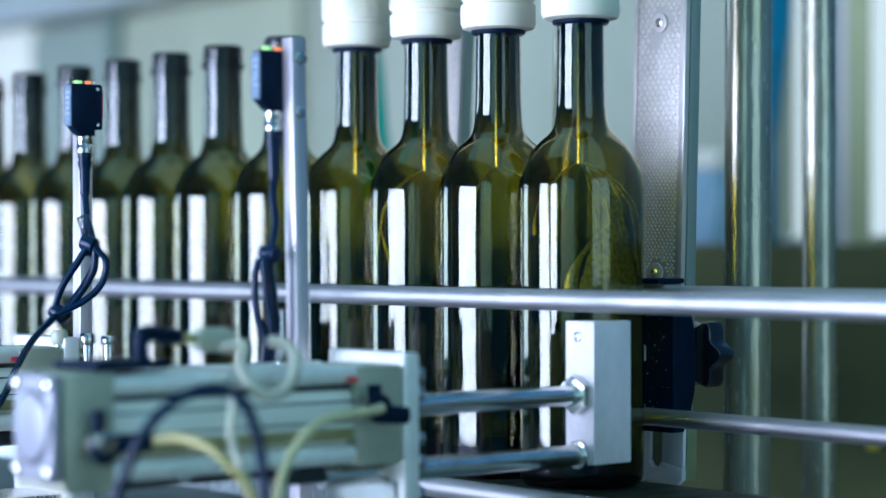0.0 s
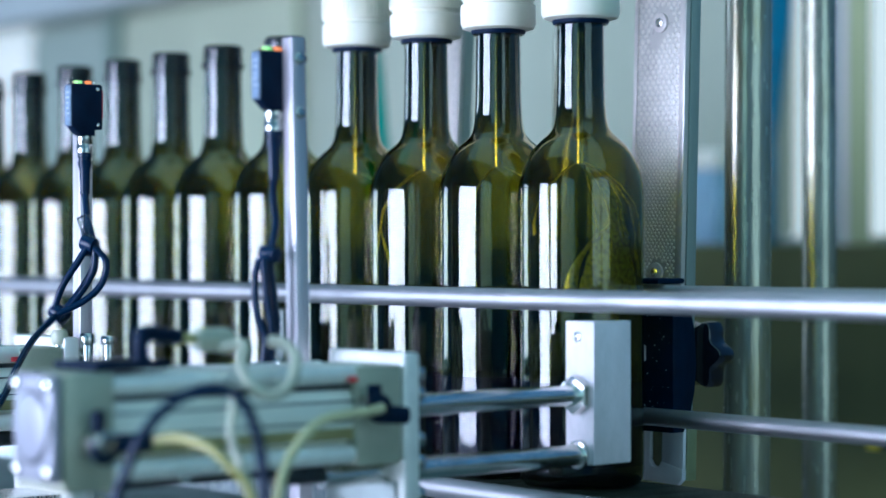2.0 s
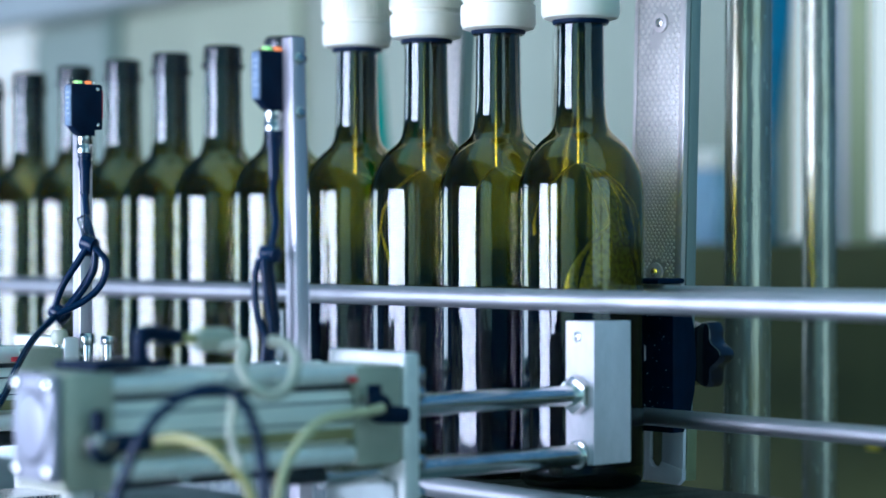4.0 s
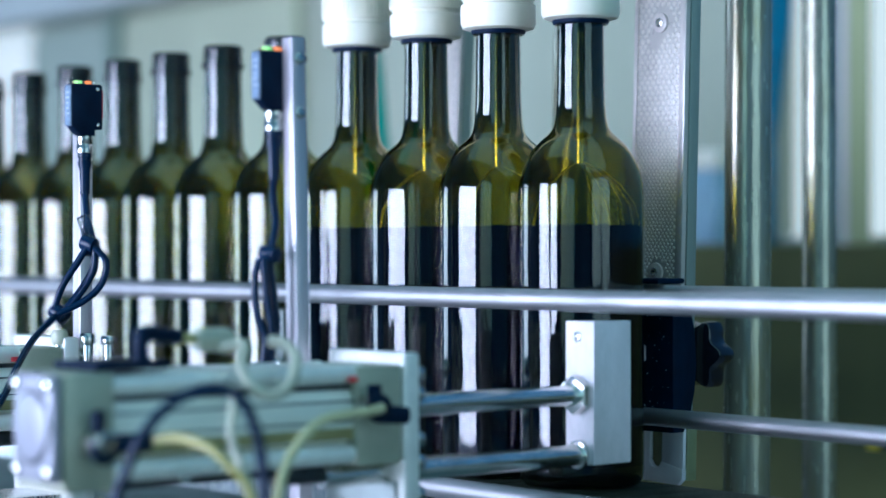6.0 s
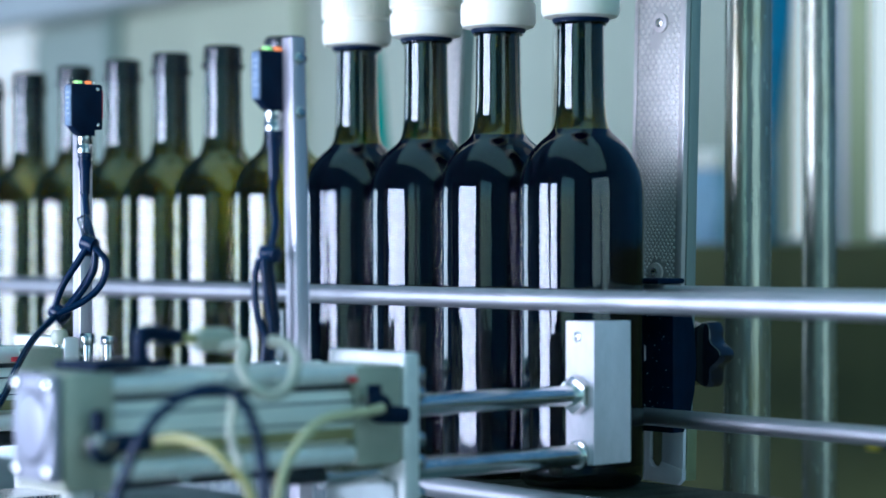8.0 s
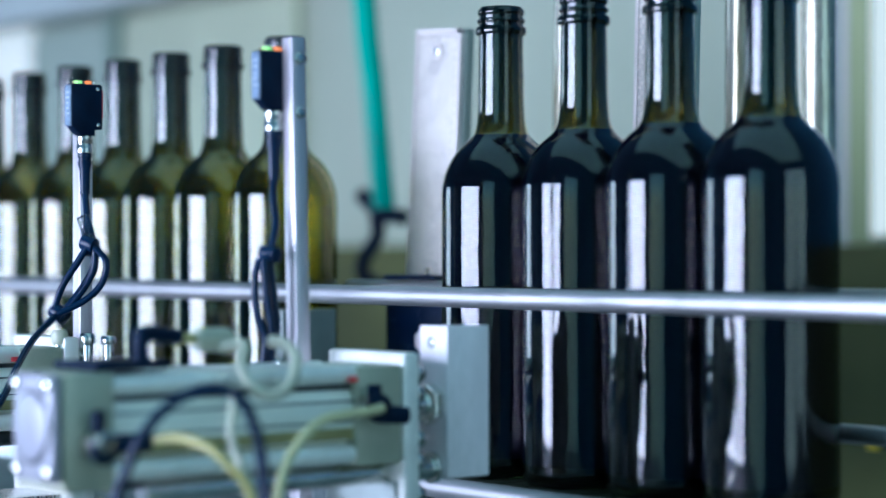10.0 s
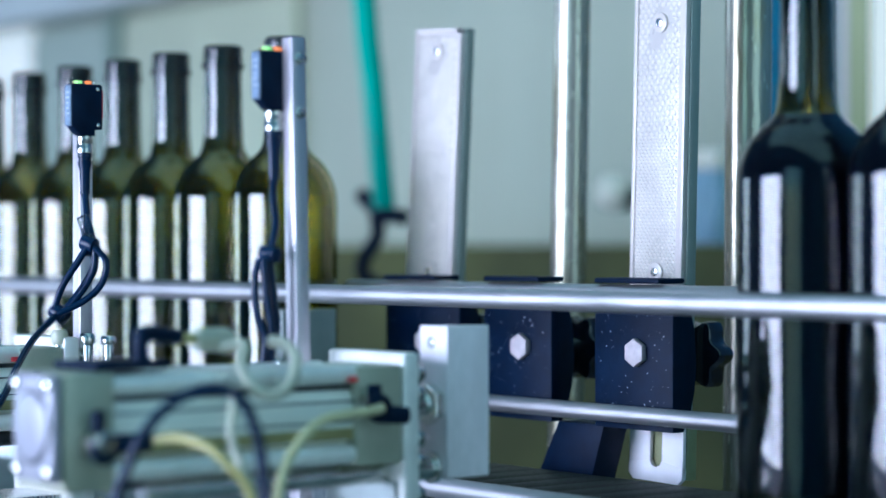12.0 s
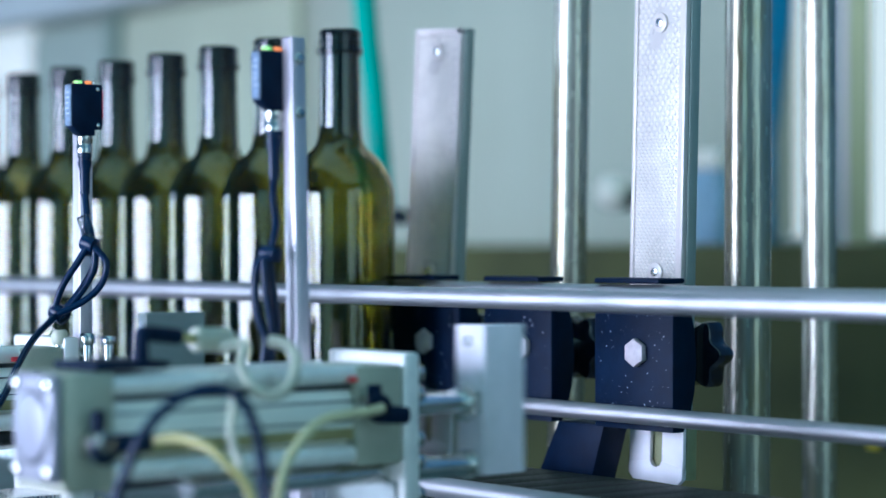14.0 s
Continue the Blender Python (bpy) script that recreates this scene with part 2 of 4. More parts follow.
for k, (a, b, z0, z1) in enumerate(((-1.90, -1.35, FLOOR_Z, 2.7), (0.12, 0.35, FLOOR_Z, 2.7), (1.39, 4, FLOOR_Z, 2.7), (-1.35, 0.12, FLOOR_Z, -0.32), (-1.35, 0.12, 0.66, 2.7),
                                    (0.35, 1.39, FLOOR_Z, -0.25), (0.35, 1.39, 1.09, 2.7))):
    structure("wall_south_%d" % (k + 1), box(a, b, SY - 0.12, SY, z0, z1, 0), HALL, "unseen dark blue hall wall round the window openings")
structure("wall_east_low", box(4, 4.15, -3.4, 2.2, FLOOR_Z, -0.42, 0), HALL, "unseen dark blue hall wall under the long window")
structure("wall_east_high", box(4, 4.15, -3.4, 2.2, 1.82, 2.7, 0), HALL, "unseen dark blue hall wall above the long window")
structure("wall_east_pier", box(4, 4.15, 0.77, 2.2, -0.42, 1.82, 0), HALL, "unseen dark blue hall wall beside the long window")
structure("wall_east_corner", box(4, 4.15, -3.4, -1.62, -0.42, 1.82, 0), HALL, "unseen dark blue hall wall beside the long window")
structure("wall_east_mullion", box(4, 4.15, -0.48, -0.37, -0.42, 1.82, 0), HALL, "unseen dark blue wall pier between hall windows")
structure("wall_west_low", box(-6.15, -6, -3.4, 2.2, FLOOR_Z, -0.32, 0), HALL, "unseen dark blue hall wall under the end window")
structure("wall_west_high", box(-6.15, -6, -3.4, 2.2, 1.02, 2.7, 0), HALL, "unseen dark blue hall wall above the end window")
structure("wall_west_pier", box(-6.15, -6, -0.88, 2.2, -0.32, 1.02, 0), HALL, "unseen dark blue hall wall beside the end window")
structure("wall_west_corner", box(-6.15, -6, -3.4, -2.62, -0.32, 1.02, 0), HALL, "unseen dark blue hall wall beside the end window")
structure("wall_north", box(-6, 4, 2.05, 2.2, FLOOR_Z, 2.7, 0), WALLP, "pale hall wall with panels")
# north wall with its two window openings, dark dado below
NY = 1.0
structure("wall_north_left", box(-6, -2.56, NY, NY + 0.03, 0.62, 2.7, 0), WALLP, "pale hall wall above the end window")
structure("wall_north_mid", box(-2.56, -0.738, NY, NY + 0.03, FLOOR_Z, 2.7, 0), WALLP, "pale grey-green wall panels behind the bottling line")
# Unseen stretch of the pale wall, darkened to keep bottle rims dark.
structure("wall_north_right", box(-0.3, 4, NY, NY + 0.03, FLOOR_Z, 2.7, 0), HALL, "unseen darkened stretch of the hall wall beside the window")
structure("wall_north_low", box(-6, -2.56, NY, NY + 0.03, FLOOR_Z, 0.16, 0), WALLP, "pale hall wall under the end window")
structure("wall_north_sill", box(-0.738, -0.3, NY, NY + 0.03, FLOOR_Z, 0.15, 0), WALLP, "pale hall wall under the window")
structure("wall_dado", box(-6, 4, NY - 0.05, NY - 0.003, FLOOR_Z, 0.146, 0.003), DARKB, "dark brown-green machine skirting along the wall")
structure("trim_joint", box(-2.252, -2.224, NY - 0.03, NY - 0.003, 0.2, 2.7, 0.004), mat("green_joint", (0.20, 0.27, 0.20), 0.5), "grey vertical panel joint")
structure("trim_beam", box(-3.4, -1.6, NY - 0.12, NY - 0.035, 0.545, 0.60, 0.004), mat("beam_paint", (0.55, 0.58, 0.53), 0.45), "pale grey horizontal machine beam")
structure("wall_panel_shade", box(-2.545, -2.275, NY - 0.02, NY - 0.003, 0.147, 0.54, 0.003), mat("green_grey_panel", (0.40, 0.46, 0.36), 0.55, 0, 0.1, 4), "green-grey panel on the wall")
structure("wall_panel_pale", box(-2.215, -1.70, NY - 0.02, NY - 0.003, 0.147, 0.54, 0.003), mat("pale_yellow_panel", (0.50, 0.53, 0.35), 0.5, 0, 0.1, 4), "pale yellow-green panel on the wall")
structure("backdrop", box(-4.2, 0.6, NY + 0.6, NY + 0.62, FLOOR_Z, 2.2, 0), glow("outdoor_daylight", (1.0, 0.84, 0.81), 0.56), "bright hazy daylight outside the windows")
structure("window_1", box(-0.76, -0.28, NY + 0.004, NY + 0.026, 0.15, 0.156, 0.001), ALU, "pale window sill rail")

# ---------------------------------------------------------------- conveyor
conveyor = thing("conveyor", "steel bottling conveyor with a wet dark belt", "conveyor")
part("bed", box(-1.6, 0.9, -0.040, 0.040, -0.05, -0.010, 0.002), BLACK, conveyor, "dark conveyor bed")
part("side_bar", rod((-1.6, -0.056, -0.004), (0.9, -0.056, -0.004), 0.0065), RAIL, conveyor, "round steel bar along the belt")
part("side_plate", box(-1.6, 0.9, -0.063, -0.045, -0.12, -0.012, 0.001), STEEL, conveyor)
part("side_plate", box(-1.6, 0.9, 0.045, 0.063, -0.12, -0.006, 0.001), STEEL, conveyor)
for lx in (-1.4, 0.75):
    for ly in (-0.055, 0.055):
        part("leg", box(lx - 0.02, lx + 0.02, ly - 0.015, ly + 0.015, FLOOR_Z, -0.12, 0.002), STEEL, conveyor)

# guide rails
front_rail = thing("guide_rail", "round steel guide rail in front of the bottles", "guide rail", group="guide rails")
part("bar", rod((-1.6, -0.05, 0.1123), (0.9, -0.05, 0.1123), 0.0062), RAIL, front_rail)
for bx in (-1.3, 0.62):
    part("bracket", box(bx - 0.008, bx + 0.008, -0.07, -0.058, -0.06, 0.118, 0.001), STEEL, front_rail)
rear_rail = thing("guide_rail", "round steel guide rail behind the bottles, upper", "guide rail", group="guide rails")
part("bar", rod((-0.30, 0.05, 0.1135), (0.9, 0.05, 0.1135), 0.006), RAIL, rear_rail)
low_rail = thing("guide_rail", "round steel guide rail behind the bottles, lower", "guide rail", group="guide rails")
part("bar", rod((-0.30, 0.05, 0.0385), (0.9, 0.05, 0.0385), 0.0055), RAIL, low_rail)
part("bracket", box(0.612, 0.628, 0.057, 0.068, -0.1, 0.118, 0.001), STEEL, low_rail)

# ---------------------------------------------------------------- bottles
OUTER = [(0.0, 0.006), (0.018, 0.004), (0.030, 0.0), (0.0345, 0.0008), (0.0370, 0.004), (0.0378, 0.009), (0.0378, 0.0095), (0.0378, 0.012), (0.0378, 0.05), (0.0378, 0.10), (0.0378, 0.15), (0.0378, 0.170), (0.0378, 0.172), (0.03775, 0.177),
         (0.0373, 0.182), (0.0361, 0.1875), (0.0342, 0.1928), (0.0316, 0.198), (0.0284, 0.2027), (0.0246, 0.2068), (0.0210, 0.2098), (0.0183, 0.2125),
         (0.0166, 0.2155), (0.0155, 0.2200), (0.0149, 0.228), (0.0146, 0.236), (0.0145, 0.240), (0.0142, 0.26), (0.0140, 0.276), (0.0139, 0.288), (0.0139, 0.2925), (0.0130, 0.294)]
INNER = [(0.0120, 0.294), (0.0124, 0.288), (0.0127, 0.240), (0.0132, 0.228), (0.0139, 0.220), (0.0150, 0.2150), (0.0168, 0.2117), (0.0196, 0.2090),
         (0.0233, 0.2058), (0.0272, 0.2015), (0.0303, 0.1968), (0.0328, 0.1918), (0.0347, 0.1866), (0.0359, 0.1812), (0.0364, 0.174), (0.0364, 0.172), (0.0364, 0.15), (0.0364, 0.10), (0.0364, 0.05), (0.0364, 0.014), (0.0364, 0.012),
         (0.0350, 0.0070), (0.028, 0.006), (0.016, 0.010), (0.0, 0.013)]


def inner_radius(z):
    pts = [(h, r) for r, h in INNER[:-4] if r < 0.0365]
    for (z1, r1), (z0, r0) in zip(pts, pts[1:]):
        if z0 <= z <= z1:
            return r0 + (r1 - r0) * (z - z0) / (z1 - z0)
    return 0.0364


def bottle(label):
    b = thing("wine_bottle", label, "bottle", group="bottles on the conveyor")
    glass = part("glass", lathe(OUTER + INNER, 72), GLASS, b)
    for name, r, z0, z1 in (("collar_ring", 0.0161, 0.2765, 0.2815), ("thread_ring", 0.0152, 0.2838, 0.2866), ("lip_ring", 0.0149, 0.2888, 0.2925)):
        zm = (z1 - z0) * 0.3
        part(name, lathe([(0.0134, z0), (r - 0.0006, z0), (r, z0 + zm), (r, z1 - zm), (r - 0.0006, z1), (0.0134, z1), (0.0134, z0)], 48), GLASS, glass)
    return b


# fill level over time
LEVEL = [(0.0, 0.020), (0.5, 0.024), (3.0, 0.079), (5.3, 0.136), (6.1, 0.1595), (6.9, 0.183), (7.3, 0.1936), (7.55, 0.207), (7.8, 0.213), (14.0, 0.213)]
TOPS = [0.020 + 0.0145 * k for k in range(11)] + [0.176, 0.183, 0.1895, 0.1955, 0.2015, 0.2075, 0.213]


def level_time(z):
    for (t0, z0), (t1, z1) in zip(LEVEL, LEVEL[1:]):
        if z0 <= z <= z1 and z1 > z0:
            return t0 + (t1 - t0) * (z - z0) / (z1 - z0)
    return 0.0


LAYERS = []


def jet(hit, azimuth, z_end, width):
    """A strand of wine thrown from the filling tube onto the glass, fanning out as it runs down."""
    bm = bmesh.new()
    path = [(0.004, 0.194), (0.014, 0.189), (0.025, 0.180), (0.0335, 0.168), (0.0358, 0.157)]
    z = 0.150
    while z > z_end:
        path.append((0.0359, z))
        z -= 0.005
    rings = []
    for i, (r, z) in enumerate(path):
        f = i / (len(path) - 1)
        g = max(0.0, (0.157 - z) / (0.157 - z_end))
        w = 1.25 * width * (0.3 + 0.7 * min(1, g * 2)) * (1 + 0.25 * math.sin(11 * f + azimuth))
        a0 = radians(hit + (azimuth - hit) * math.sqrt(min(1, g))) + 0.05 * math.sin(9 * f + azimuth)
        ring = []
        for k in range(8):
            a = 2 * math.pi * k / 8
            rr = r - 0.0006 + 0.0005 * math.sin(a) * (1 + 0.5 * math.sin(9 * f))
            aa = a0 + math.cos(a) * w / max(r, 0.006)
            ring.append(bm.verts.new((rr * math.cos(aa), rr * math.sin(aa), z)))
        rings.append(ring)
    for a, b in zip(rings, rings[1:]):
        for k in range(8):
            bm.faces.new((a[k], a[(k + 1) % 8], b[(k + 1) % 8], b[k]))
    bm.faces.new(rings[0][::-1])
    bm.faces.new(rings[-1])
    bmesh.ops.recalc_face_normals(bm, faces=bm.faces)
    return bm


# where each bottle's jet meets the glass, and the strands that fan out from there
FANS = [
    [(62, 40, 0.115, 0.0016), (62, 75, 0.110, 0.0022)],
    [(-95, -110, 0.115, 0.0022), (-95, -82, 0.125, 0.0012), (70, 95, 0.11, 0.0025)],
    [(58, 35, 0.11, 0.0011), (58, 80, 0.11, 0.0018), (-70, -78, 0.11, 0.0008)],
    [(-12, -58, 0.108, 0.0024), (-14, -40, 0.106, 0.0026), (-10, -26, 0.106, 0.0044), (-9, -16, 0.106, 0.0030), (-12, -7, 0.106, 0.0044), (-6, 1, 0.106, 0.0034),
     (-4, 9, 0.106, 0.0022), (-2, 18, 0.106, 0.0030), (14, 30, 0.120, 0.0014), (-30, -34, 0.118, 0.0016), (-92, -96, 0.146, 0.0012), (40, 44, 0.140, 0.0014)],
]


def pour_into(b, fan):
    for hit, azimuth, z_end, width in fan:
        part("wine_jet", jet(hit, azimuth, z_end, width), AMBER, b, "thin golden strand of wine on the glass")


def wine_into(b):
    low = 0.013
    for k, top in enumerate(TOPS):
        bottom = low if k == 0 else TOPS[k - 1] - 0.001
        wet = 0.00035 + 0.00002 * (k % 5)  # wetting: the wine reaches just into the glass
        profile = [(0, bottom)]
        for j in range(4):
            z = bottom + (top - bottom) * j / 3
            profile.append((inner_radius(z) + wet, z))
        profile.append((0, top))
        layer = part("wine_layer", lathe(profile, 48), WINE, b, "dark red wine" if k == 0 else "")
        LAYERS.append((layer, top, 0.020 - 0.0002 * k))


# the batch under the filler, and the queue behind the gate
BATCH = []
for x in (-0.2255, -0.1493, -0.0763, 0.0):
    b = bottle("dark olive glass wine bottle being filled, on the conveyor")
    b.location = (x, 0, 0)
    wine_into(b)
    pour_into(b, FANS[len(BATCH)])
    BATCH.append(b)
QUEUE = []
first = bottle("empty dark olive glass wine bottle, waiting on the conveyor")
for k, x in enumerate((-0.3126, -0.3935, -0.4670, -0.5407, -0.6179, -0.6983, -0.7765, -0.8540)):
    b = first if k == 0 else copy_thing(first, pose(0, 0, 0))
    b.location = (x, 0, 0)
    QUEUE.append(b)

# ---------------------------------------------------------------- filler heads
HEADS = []


def filler_head():
    h = thing("filling_head", "ribbed white plastic filling head with a steel tube", "filling head", group="filling heads of the bottler")
    cap = [(0.0, 0.0), (0.019, 0.0), (0.0225, 0.0012), (0.0238, 0.004), (0.0238, 0.0155), (0.0222, 0.0165), (0.0222, 0.0185), (0.0238, 0.0195), (0.0238, 0.052), (0.012, 0.054), (0.0, 0.054)]
    shell = part("cap", lathe(cap, 64), WHITE, h)
    for k in range(48):
        a = 2 * math.pi * k / 48
        part("rib", box(0.0233, 0.0243, -0.0006, 0.0006, 0.021, 0.050, 0), WHITE, shell).matrix_basis = Matrix.Rotation(a, 4, 'Z')
    part("seal", lathe([(0, -0.0025), (0.0165, -0.0025), (0.0172, -0.001), (0.0172, 0.0), (0, 0.0)], 40), BLACK, h, "black rubber seal")
    part("filling_tube", rod((0, 0, -0.086), (0, 0, 0.03), 0.0031, 20), mat("amber_wet_tube", (1.0, 0.86, 0.30), 0.22, 0.85), h, "thin wet steel filling tube, golden with wine")
    part("stem", rod((0, 0, 0.054), (0, 0, 0.46), 0.011), STEEL, h)
    return h


head = filler_head()
for k, x in enumerate((-0.2255, -0.1493, -0.0763, 0.0)):
    h = head if k == 0 else copy_thing(head, pose(0, 0, 0))
    HEADS.append((h, x))

bridge = thing("filler_bridge", "steel bridge that guides the filling heads", "bridge")
part("beam", box(-0.32, 0.10, -0.03, 0.03, 0.58, 0.66, 0.003), STEEL, bridge)
for x, y in ((-0.169, 0.156), (-0.0275, 0.1805)):
    part("arm", rod((x, y, 0.62), (x, 0.02, 0.62), 0.014), STEEL, bridge)

# ---------------------------------------------------------------- stop cylinders
def stop_plate(outline, x0, x1, y0, rx, metal, label):
    p = thing("stop_plate", label, "stop plate", group="stop plates")
    plate = part("plate", prism(outline, "z", 0.0167, 0.0998, 0.0007), metal, p)
    part("piston_rod", rod((rx, y0 - 0.185, 0.057), (rx, y0, 0.057), 0.0062), ROD, p, "polished steel rod")
    part("guide_rod", rod((rx, y0 - 0.185, 0.0222), (rx, y0, 0.0222), 0.0062), ROD, p, "stained steel rod")
    part("nut", rod((rx, y0 - 0.0065, 0.057), (rx, y0, 0.057), 0.0115, 6, 0.001), ROD, p, "hexagonal steel nut")
    part("collar", rod((rx, y0 - 0.003, 0.0222), (rx, y0, 0.0222), 0.0085, 24, 0.0005), ROD, p)
    hx = x0 + (x1 - x0) * 0.42
    part("screw_hole", lathe([(0.0018, 0.0002), (0.0034, 0.0002), (0.0034, 0.0), (0.0018, -0.0006), (0.0018, 0.0002)], 24, None,
                             Matrix.Translation((hx, y0, 0.0905)) @ Matrix.Rotation(radians(90), 4, 'X')), ROD, plate, "countersunk hole rim")
    part("screw", rod((hx, y0 - 0.0004, 0.0905), (hx, y0, 0.0905), 0.0019, 16, 0.0002), ROD, plate)
    return p


# the outlet plate is hollowed to the bottle that leans on it
STOP = stop_plate([(0.0216, -0.0322), (0.0455, -0.0322), (0.0453, -0.0027), (0.0394, -0.0027), (0.0376, -0.0125), (0.0331, -0.0218), (0.0274, -0.0287)],
                  0.0216, 0.0455, -0.0322, 0.0335, PLATE, "aluminium stop plate on two steel rods, at the filler outlet")
GATE = stop_plate([(-0.2745, -0.0357), (-0.2632, -0.0357), (-0.2632, 0.009), (-0.2745, 0.009)], -0.2745, -0.2632, -0.0357, -0.269,
                  mat("dull_anodised_plate", (0.26, 0.29, 0.27), 0.5, 0.35, 0.12, 45, 0.12, 900), "dull aluminium stop plate on two steel rods, at the filler inlet")


def cylinder(dx, label):
    c = thing("air_cylinder", label, "air cylinder", pose(dx, 0, 0), group="air cylinders of the stops")
    x0, x1 = 0.002, 0.050
    part("barrel", rod((0.026, -0.352, 0.0555), (0.026, -0.205, 0.0555), 0.0215, 48), BARREL, c)
    part("spine", box(x0 + 0.006, x1 - 0.012, -0.352, -0.205, 0.030, 0.081, 0.002), ALU, c)
    # Dark and olive strips stand in for shade between barrel and tie rods.
    part("sensor_slot", box(0.040, 0.0472, -0.352, -0.205, 0.0425, 0.0485, 0.0006), mat("olive_shade_band", (0.30, 0.27, 0.11), 0.5), c, "olive strip for the shaded band under the barrel")
    for z in (0.0515, 0.0620):
        part("barrel_groove", box(0.0440, 0.0473, -0.352, -0.205, z, z + 0.0010, 0.0002), mat("dark_steel_and_shade", (0.06, 0.065, 0.07), 0.3, 0.8), c, "thin dark strip on the barrel")
    part("slot_line", box(0.036, 0.0445, -0.352, -0.205, 0.0685, 0.0712, 0.0004), mat("dark_steel_and_shade", (0.06, 0.065, 0.07), 0.3, 0.8), c, "dark strip for the shade under the tie rod")
    for x, z in ((x1 - 0.006, 0.0765), (x1 - 0.006, 0.0345), (x0 + 0.006, 0.0765), (x0 + 0.006, 0.0345)):
        part("tie_rod", rod((x, -0.352, z), (x, -0.2, z), 0.0052, 20), TIE, c)
    part("end_block", box(x0, x1, -0.378, -0.350, 0.026, 0.083, 0.002), CAST, c)
    end_cap = part("end_cap", box(0.0105, 0.0497, -0.3840, -0.3782, 0.031, 0.083, 0.0024, seg=3), ENDCAP, c, "pale rounded end cap")
    # Raised dark disc that paints the shade in the gap round the cap disc.
    part("cap_recess", rod((0.0300, -0.3848, 0.0575), (0.0300, -0.3830, 0.0575), 0.0180, 40, 0.0004), mat("dark_steel_and_shade", (0.06, 0.065, 0.07), 0.3, 0.8), end_cap, "dark disc painted as the shade of the gap")
    part("cap_disc", rod((0.0300, -0.3858, 0.0575), (0.0300, -0.3830, 0.0575), 0.0163, 40, 0.0012), ENDCAP, end_cap)
    for sx in (0.0148, 0.0455):
        for sz in (0.0365, 0.0780):
            part("cap_screw", rod((sx, -0.3862, sz), (sx, -0.3830, sz), 0.0034, 20, 0.0010), BRASS, end_cap)
    part("front_block", box(x0, x1, -0.206, -0.176, 0.028, 0.0805, 0.002), CAST, c)
    flange = part("flange", box(-0.018, x1 + 0.001, -0.1755, -0.1645, -0.02, 0.0865, 0.002), ALU, c)
    for z in (0.075, 0.064, 0.04, 0.028, 0.01):
        part("bolt", rod((x1 - 0.004, -0.1645, z), (x1 - 0.004, -0.160, z), 0.0045, 20, 0.0006), BRASS, flange)
    part("guide_sleeve", rod((0.030, -0.245, 0.0245), (0.030, -0.176, 0.0245), 0.0060), mat("dark_steel_and_shade", (0.06, 0.065, 0.07), 0.3, 0.8), c, "dark oiled sleeve")
    part("guide_tail", rod((0.030, -0.352, 0.0255), (0.030, -0.245, 0.0255), 0.0020), mat("dark_steel_and_shade", (0.06, 0.065, 0.07), 0.3, 0.8), c, "thin dark rod end")
    part("tail_clip", box(0.0285, 0.0345, -0.3035, -0.2975, 0.0250, 0.0300, 0.0005), ROD, c, "small bright steel clip")
    part("foot_block", box(0.0445, 0.0490, -0.3745, -0.3655, -0.012, 0.0258, 0.0010), ALU, c, "pale aluminium foot block")
    part("drain_screw", rod((0.0440, -0.3600, 0.0150), (0.0525, -0.3600, 0.0150), 0.0058, 24, 0.0014), BRASS, c, "round silver screw head")
    part("mount", box(0.0, 0.048, -0.36, -0.17, -0.02, -0.012, 0.001), STEEL, c)
    part("mark", box(x1 + 0.0005, x1 + 0.002, -0.2125, -0.2065, 0.0725, 0.0755, 0.0004), RED, c, "small red plastic mark")
    for y, z in ((-0.364, 0.048), (-0.202, 0.0595)):
        port = part("port_fitting", rod((x1, y, z), (x1 + 0.012, y, z), 0.006, 20, 0.0008), BRASS, c)
        part("port_collar", rod((x1 + 0.012, y, z), (x1 + 0.016, y, z), 0.0075, 20, 0.001), BLACK, port)
    return c


CYL = cylinder(0.0, "pale aluminium air cylinder of the outlet stop, beside the conveyor")
CYL2 = copy_thing(CYL, pose(-0.296, -0.04, 0))
CYL2["label"] = "pale aluminium air cylinder of the inlet stop, beside the conveyor"

# ---------------------------------------------------------------- light sensors on posts
LED_RED = glow("red_orange_led", (1.0, 0.22, 0.05), 1.2)
LED_GREEN = glow("green_led", (0.55, 0.9, 0.25), 0.6)


def sensor_post(x, y, top, tilt, label, bolts=()):
    p = thing("sensor_post", label, "post", pose(x, y, -0.02, 0, tilt, 0), group="sensor posts")
    bar = part("bar", box(-0.0047, 0.0047, -0.0047, 0.0047, 0, top + 0.02, 0.0007), mat("dull_post_steel", (0.54, 0.50, 0.53), 0.35, 0.5, 0.1, 60, 0.12, 700, (1, 1, 0.1)), p)
    part("foot", box(-0.014, 0.014, -0.014, 0.014, -0.006, 0, 0.001), STEEL, p)
    for z in bolts:
        part("bolt", lathe([(0, 0.0), (0.0032, 0.0), (0.0032, 0.0014), (0.0024, 0.0024), (0.0, 0.0027)], 18, None,
                           Matrix.Translation((0.0047, 0, z)) @ Matrix.Rotation(radians(90), 4, 'Y')), BRASS, bar, "domed bolt head")
    return p


